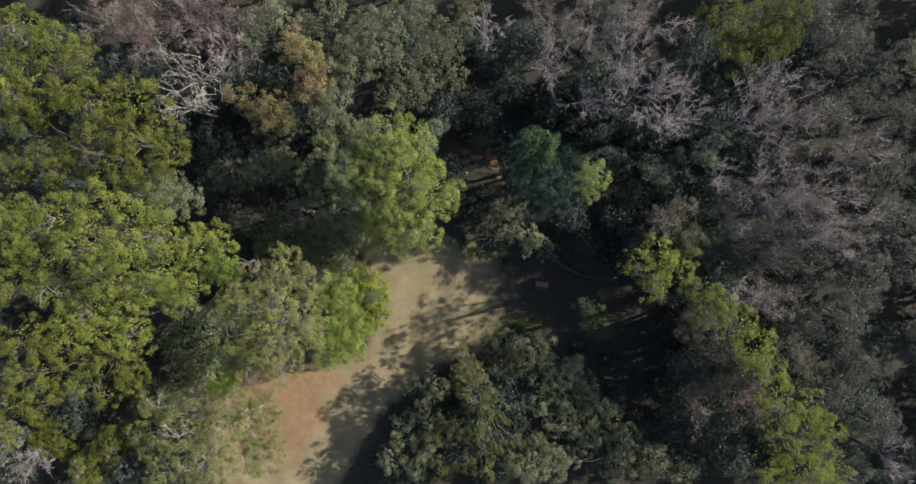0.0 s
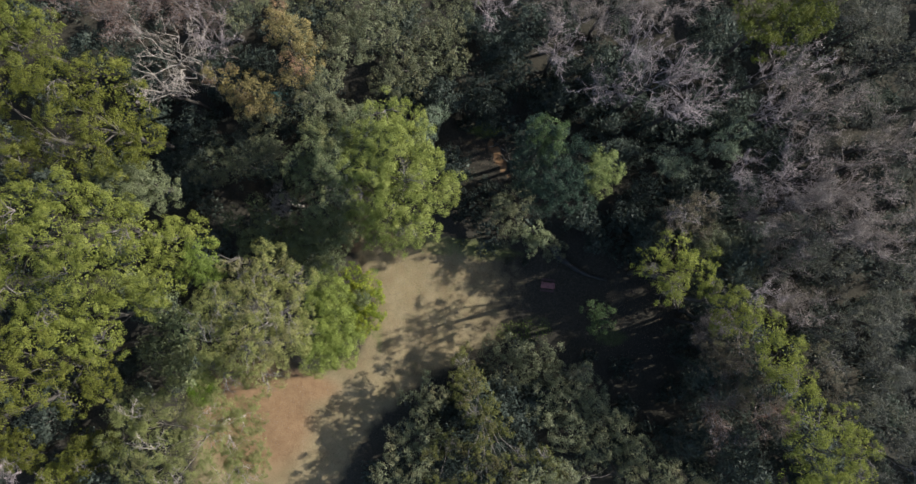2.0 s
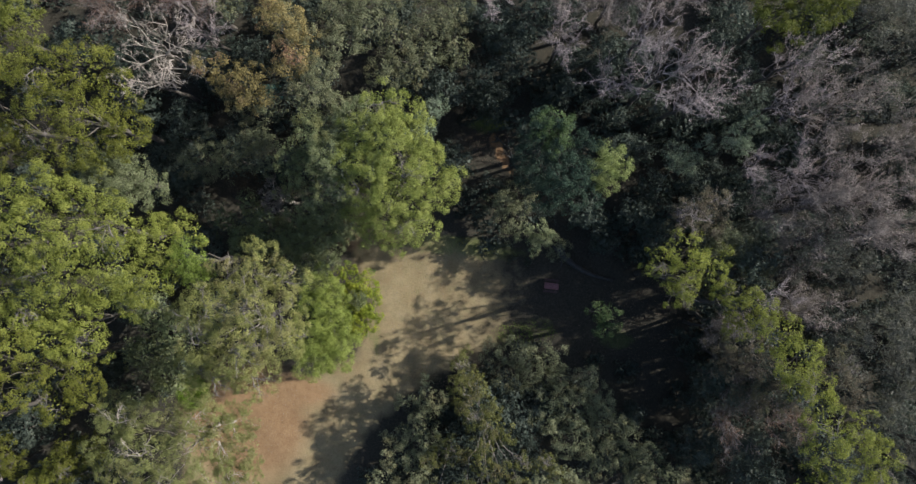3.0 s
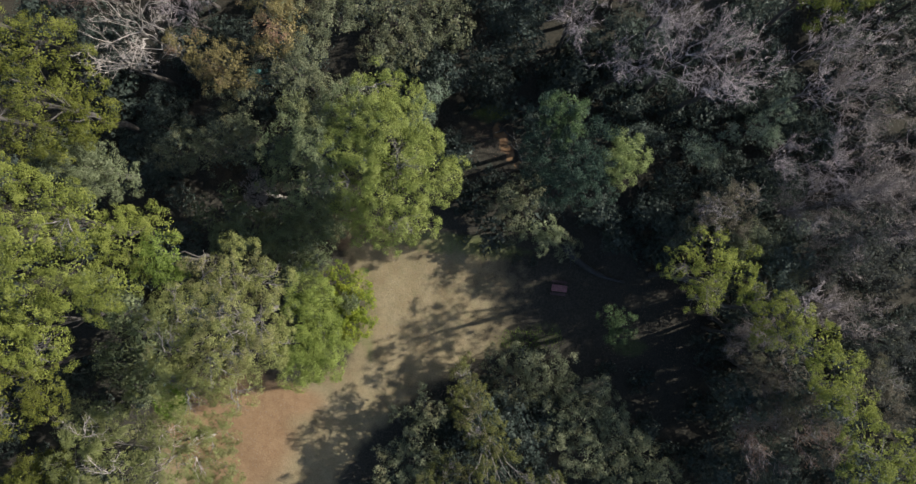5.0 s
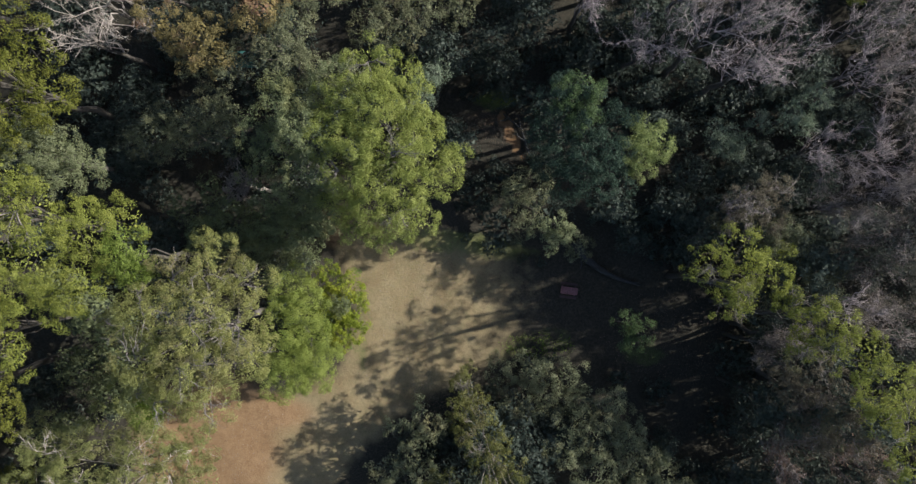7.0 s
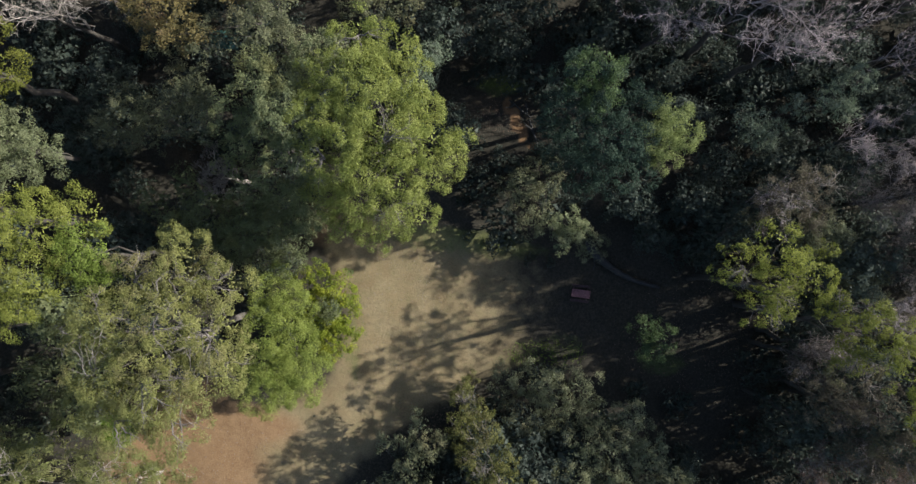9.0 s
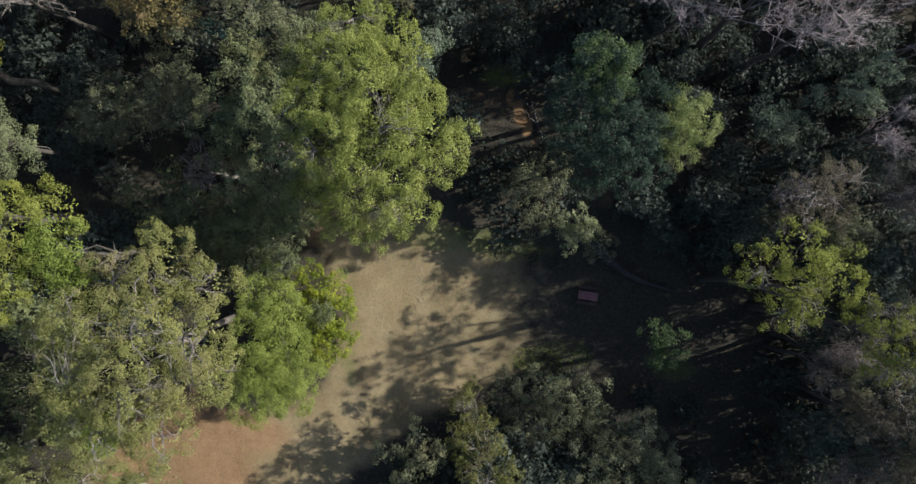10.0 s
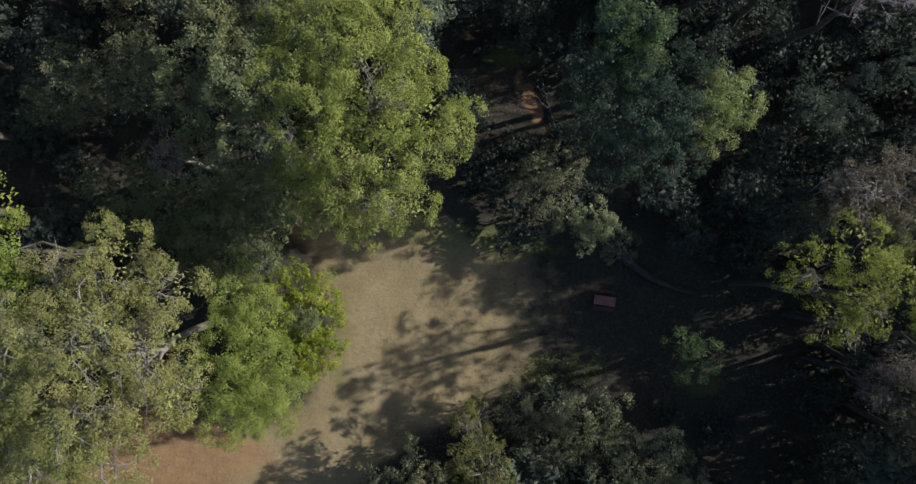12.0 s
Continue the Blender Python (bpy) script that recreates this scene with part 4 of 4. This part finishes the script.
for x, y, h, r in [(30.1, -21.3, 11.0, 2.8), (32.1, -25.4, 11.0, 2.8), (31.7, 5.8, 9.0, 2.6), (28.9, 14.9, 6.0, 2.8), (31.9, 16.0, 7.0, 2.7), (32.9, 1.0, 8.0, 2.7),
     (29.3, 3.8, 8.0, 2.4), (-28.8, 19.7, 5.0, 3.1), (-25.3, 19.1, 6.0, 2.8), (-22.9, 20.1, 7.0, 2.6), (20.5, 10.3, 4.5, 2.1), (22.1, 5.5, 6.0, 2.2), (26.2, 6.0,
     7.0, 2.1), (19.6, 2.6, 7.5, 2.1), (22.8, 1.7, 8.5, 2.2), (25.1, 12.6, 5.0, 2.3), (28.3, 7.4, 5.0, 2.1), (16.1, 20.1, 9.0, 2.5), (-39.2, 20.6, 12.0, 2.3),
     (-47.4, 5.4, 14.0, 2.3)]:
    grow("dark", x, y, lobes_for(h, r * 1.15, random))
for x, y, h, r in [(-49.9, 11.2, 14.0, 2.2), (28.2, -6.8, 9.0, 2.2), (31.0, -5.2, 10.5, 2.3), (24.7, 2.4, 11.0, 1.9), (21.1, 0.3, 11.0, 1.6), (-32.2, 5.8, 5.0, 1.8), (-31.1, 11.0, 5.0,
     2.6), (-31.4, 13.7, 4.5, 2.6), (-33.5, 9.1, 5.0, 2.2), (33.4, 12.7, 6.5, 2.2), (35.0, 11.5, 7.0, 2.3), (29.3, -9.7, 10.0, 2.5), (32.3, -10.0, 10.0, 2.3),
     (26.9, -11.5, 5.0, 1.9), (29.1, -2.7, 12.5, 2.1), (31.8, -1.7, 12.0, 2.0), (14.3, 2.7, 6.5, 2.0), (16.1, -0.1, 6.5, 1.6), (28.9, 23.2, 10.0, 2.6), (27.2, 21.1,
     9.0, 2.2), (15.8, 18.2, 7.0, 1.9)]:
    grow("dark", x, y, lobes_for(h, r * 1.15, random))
# The last two stand unseen under the green crown to stop sun.
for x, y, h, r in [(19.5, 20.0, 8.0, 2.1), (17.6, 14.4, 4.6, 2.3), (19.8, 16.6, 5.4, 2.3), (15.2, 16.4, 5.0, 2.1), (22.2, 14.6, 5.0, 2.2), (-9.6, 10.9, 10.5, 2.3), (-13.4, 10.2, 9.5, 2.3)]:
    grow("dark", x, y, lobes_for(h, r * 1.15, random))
for x, y, h, r in [(-49.3, -24.1, 9.0, 2.8), (-40.7, -23.7, 10.0, 2.7), (-43.4, -26.5, 10.0, 2.7)]:
    grow("shadepine", x, y, lobes_for(h, r * 1.15, random))
for x, y, h, r in [(-33.9, -13.0, 8.5, 2.5), (-31.3, -15.2, 8.0, 2.3), (-30.7, -10.6, 8.5, 2.4), (-37.4, -19.3, 8.5, 2.4), (-34.5, -8.4, 7.0, 2.3), (-37.2, -6.0, 7.0, 2.2)]:
    grow("shade", x, y, lobes_for(h, r * 1.15, random))

# ---- trees just beyond the view, copies of grown ones ----
rng = np.random.default_rng(77)
for key, kind in (("far_pine", "pine"), ("far_oak", "oak"), ("far_olive", "olive")):
    KINDS[key] = (*KINDS[kind][:3], "far", *KINDS[kind][4:])
models = [grow(kind, x, y, lobes_for(h, r, rng)) for kind, x, y, h, r in (
    ("far_pine", 60, -10, 17, 4.6), ("far_oak", 62, 4, 13, 4.8), ("far_olive", 58, 14, 14, 4.4), ("far_pine", 59, -22, 18, 4.2), ("far_oak", 61, 24, 12, 4.5))]
for x in range(-66, 90, 10):
    for y in range(-45, 50, 10):
        px, py = x + rng.uniform(-2.5, 2.5), y + rng.uniform(-2.5, 2.5)
        if (abs(px) < 52 and abs(py) < 29) or (50 < px < 67 and abs(py) < 28) or (-40 < px < -10 and py < 0):
            continue
        s = rng.uniform(0.8, 1.15)
        copy_thing(models[rng.integers(0, 5)], pose(px, py, -0.1, 0, 0, rng.uniform(0, 360)) @ Matrix.Diagonal((s, s, s, 1)))

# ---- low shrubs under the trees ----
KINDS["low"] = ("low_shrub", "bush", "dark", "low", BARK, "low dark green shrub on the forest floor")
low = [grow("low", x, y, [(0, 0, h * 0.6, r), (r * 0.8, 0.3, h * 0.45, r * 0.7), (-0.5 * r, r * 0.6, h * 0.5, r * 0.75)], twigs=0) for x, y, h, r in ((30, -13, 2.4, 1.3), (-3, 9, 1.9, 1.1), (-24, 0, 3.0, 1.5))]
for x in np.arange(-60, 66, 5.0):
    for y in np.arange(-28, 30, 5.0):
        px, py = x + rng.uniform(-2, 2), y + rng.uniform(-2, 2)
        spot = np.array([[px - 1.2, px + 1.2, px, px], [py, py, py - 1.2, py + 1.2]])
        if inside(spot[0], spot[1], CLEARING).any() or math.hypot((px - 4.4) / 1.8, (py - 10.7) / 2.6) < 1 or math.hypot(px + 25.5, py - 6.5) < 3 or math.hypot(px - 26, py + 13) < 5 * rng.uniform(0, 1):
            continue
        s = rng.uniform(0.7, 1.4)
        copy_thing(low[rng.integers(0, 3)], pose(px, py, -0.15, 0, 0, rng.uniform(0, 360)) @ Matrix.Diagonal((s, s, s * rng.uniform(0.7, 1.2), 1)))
# The five near x -38 are added to darken sunlit ground in a gap.
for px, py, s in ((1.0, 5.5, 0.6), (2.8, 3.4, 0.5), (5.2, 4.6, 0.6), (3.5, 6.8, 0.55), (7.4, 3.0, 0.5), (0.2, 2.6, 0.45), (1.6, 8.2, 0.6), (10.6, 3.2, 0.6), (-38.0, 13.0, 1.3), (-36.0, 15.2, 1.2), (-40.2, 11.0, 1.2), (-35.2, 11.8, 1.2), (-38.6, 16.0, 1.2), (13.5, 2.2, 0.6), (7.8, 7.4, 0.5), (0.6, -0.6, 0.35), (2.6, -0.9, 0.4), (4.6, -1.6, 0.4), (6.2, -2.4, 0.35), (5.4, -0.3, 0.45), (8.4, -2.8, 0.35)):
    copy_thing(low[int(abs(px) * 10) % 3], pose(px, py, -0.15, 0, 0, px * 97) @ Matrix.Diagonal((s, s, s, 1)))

# ---- half-grown trees added below the canopy to block low sun ----
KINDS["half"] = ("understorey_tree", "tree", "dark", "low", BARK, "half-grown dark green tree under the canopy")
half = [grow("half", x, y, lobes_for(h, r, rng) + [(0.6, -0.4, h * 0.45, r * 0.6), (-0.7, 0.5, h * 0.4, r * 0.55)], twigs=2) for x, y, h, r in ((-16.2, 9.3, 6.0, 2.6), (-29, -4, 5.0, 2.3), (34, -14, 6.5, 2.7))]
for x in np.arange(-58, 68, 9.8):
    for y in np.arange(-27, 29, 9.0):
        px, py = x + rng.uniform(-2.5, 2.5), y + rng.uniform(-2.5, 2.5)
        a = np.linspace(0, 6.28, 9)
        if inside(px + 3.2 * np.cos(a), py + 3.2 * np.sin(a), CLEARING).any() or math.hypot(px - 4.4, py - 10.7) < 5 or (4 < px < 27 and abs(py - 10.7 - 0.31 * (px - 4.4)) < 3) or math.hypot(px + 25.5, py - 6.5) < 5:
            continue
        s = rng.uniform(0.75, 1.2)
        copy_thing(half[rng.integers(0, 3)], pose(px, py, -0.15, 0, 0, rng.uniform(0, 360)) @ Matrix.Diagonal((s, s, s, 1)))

# ---- small things ----


def board(bm, x, y, z, sx, sy, sz, turn=None):
    made = bmesh.ops.create_cube(bm, size=1.0)["verts"]
    bmesh.ops.scale(bm, vec=(sx, sy, sz), verts=made)
    edges = list({e for v in made for e in v.link_edges})
    made = bmesh.ops.bevel(bm, geom=edges, offset=0.008, segments=1, affect="EDGES")["verts"]
    if turn:
        bmesh.ops.rotate(bm, verts=made, matrix=turn, cent=(0, 0, 0))
    bmesh.ops.translate(bm, vec=(x, y, z), verts=made)
    return bm


def picnic_table(x, y, turn):
    foot = new("picnic_table")
    foot.matrix_basis = pose(x, y, -0.08, 0, 0, turn) @ Matrix.Diagonal((0.92, 0.92, 0.97, 1))
    tagged(foot, "red-stained wooden picnic table with two dark benches in shade", "table")
    for i in range(5):
        part("top_plank", board(bmesh.new(), 0, -0.32 + 0.16 * i, 0.76, 1.85, 0.145, 0.04), RED_WOOD, foot)
    for s in (-1, 1):
        for k in (0, 1):
            part("bench_plank", board(bmesh.new(), 0, s * (0.66 + 0.15 * k), 0.44, 1.85, 0.14, 0.04), DARK_WOOD, foot)
        part("cross_beam", board(bmesh.new(), s * 0.65, 0, 0.39, 0.05, 1.6, 0.09), DARK_WOOD, foot)
        part("top_batten", board(bmesh.new(), s * 0.65, 0, 0.715, 0.05, 0.72, 0.05), DARK_WOOD, foot)
        for k in (-1, 1):
            tilt = Matrix.Rotation(radians(-k * 28), 3, "X")
            part("leg", board(bmesh.new(), s * 0.70, k * 0.46, 0.355, 0.05, 0.09, 0.80, tilt), DARK_WOOD, foot)


def tarp(x, y):
    """A crumpled sheet thrown over the forest floor."""
    bm = bmesh.new()
    bmesh.ops.create_grid(bm, x_segments=24, y_segments=18, size=1.0)
    for v in bm.verts:
        d = math.hypot(v.co.x, v.co.y)
        rise = max(0.0, 0.75 - 0.7 * d) + 0.12 * noise.noise(v.co * 3.0) + 0.06 * noise.noise(v.co * 7.0)
        v.co.z = max(0.01, rise)
        v.co.x *= 1.3 + 0.2 * noise.noise(v.co * 2.0)
        v.co.y *= 0.85
    made = bmesh.ops.solidify(bm, geom=bm.faces[:], thickness=0.012)
    m, t, shader, out = material("faded_teal_sheet")
    t.links.new(ramp(t, noise_tex(t, 2.0, 5.0), [(0.3, (0.025, 0.10, 0.095)), (0.7, (0.07, 0.19, 0.175))]), shader.inputs["Base Color"])
    shader.inputs["Roughness"].default_value = 0.45
    foot = new("tarpaulin")
    foot.location = (x, y, -0.08)
    tagged(foot, "crumpled faded teal sheet lying between trees", "tarpaulin")
    part("sheet", bm, m, foot)


tarp(-22.2, 17.3)
picnic_table(11.05, -5.55, -7)


def fallen_log(name, points, radii, label, stubs=0):
    rng = np.random.default_rng(next(seeds))
    foot = new(name)
    foot.location = (points[0][0], points[0][1], 0)
    line = np.asarray(points, float) - (points[0][0], points[0][1], 0)
    s = np.linspace(0, len(line) - 1, 16)
    i = np.minimum(s.astype(int), len(line) - 2)
    path = line[i] + (line[i + 1] - line[i]) * (s - i)[:, None]
    path[1:-1] = (path[:-2] + path[1:-1] * 2 + path[2:]) / 4
    thick = np.interp(s, range(len(radii)), radii) * rng.uniform(0.9, 1.1, 16)
    wood = Wood()
    wood.tube(np.concatenate([path[:1], path, path[-1:]]), np.concatenate([[0.01], thick, [0.01]]), 9)
    tagged(foot, label, "log")
    child("stem", wood.made("stem", LOG), foot)
    for _ in range(stubs):
        p = path[rng.integers(2, 14)]
        way = unit(rng.normal(0, 1, 3) * (1, 1, 0.3) + (0, 0, 0.5))
        twig = Wood()
        twig.tube(bend(p, p + way * rng.uniform(0.6, 1.6), 4, 0.05, rng), np.linspace(0.09, 0.03, 4), 5)
        child("branch_stub", twig.made("branch_stub", LOG), foot)


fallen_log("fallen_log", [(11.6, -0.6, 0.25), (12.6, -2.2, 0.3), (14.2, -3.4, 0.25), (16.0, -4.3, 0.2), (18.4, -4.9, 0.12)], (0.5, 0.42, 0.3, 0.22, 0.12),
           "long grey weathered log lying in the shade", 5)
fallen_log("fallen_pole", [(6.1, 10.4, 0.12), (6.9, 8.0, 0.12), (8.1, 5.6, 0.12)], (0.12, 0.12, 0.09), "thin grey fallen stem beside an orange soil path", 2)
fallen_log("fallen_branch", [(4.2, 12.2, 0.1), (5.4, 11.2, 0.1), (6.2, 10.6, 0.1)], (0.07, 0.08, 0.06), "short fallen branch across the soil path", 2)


def strew(name, label, spots, count, length, width, upright, mat, seed):
    """Grass or litter strewn over round spots."""
    rng = np.random.default_rng(seed)
    c = []
    for x, y, rx, ry, share in spots:
        k = int(count * share)
        a, d = rng.uniform(0, 2 * np.pi, k), np.sqrt(rng.uniform(0, 1, k)) * rng.uniform(0.7, 1.0, k)
        c.append(np.stack([x + rx * d * np.cos(a), y + ry * d * np.sin(a), rng.uniform(0.0, 0.25 if upright else 0.02, k) - 0.02], 1))
    c = np.concatenate(c)
    k = len(c)
    way = unit(rng.normal(0, 1, (k, 3)) * (1, 1, 0.25) + (0, 0, 0.8 if upright else 0))
    v, f = leaves(c, way, unit(rng.normal(0, 0.5, (k, 3)) + (0, 0, 1)), length, width, rng)
    tagged(new(name, mesh_of(name, v, f, mat)), label, "grass" if upright else "leaf litter", kind="stuff")


strew("green_grass", "bright green grass in small patches at the clearing's edges", [(-31.5, -18.6, 2.0, 2.3, 0.5), (8, -11.2, 4.5, 1.5, 0.06)],
      7000, 0.35, 0.05, True, LEAF["grass"], 5)
strew("leaf_litter", "fallen dry leaves strewn over the soil", [(-4, -18, 5, 3, 0.2), (22, -10, 8, 6, 0.4), (-22, 4, 5, 4, 0.25), (4, 11, 3, 3, 0.15)],
      2500, 0.10, 0.06, False, LEAF["redbrown"], 6)
strew("scattered_leaves", "few pale fallen leaves on the sandy clearing", [(-5, -7, 6, 7, 0.5), (-20, -22, 8, 5, 0.3), (-6, -13, 5, 4, 0.2)],
      1500, 0.09, 0.06, False, LEAF["dry"], 9)
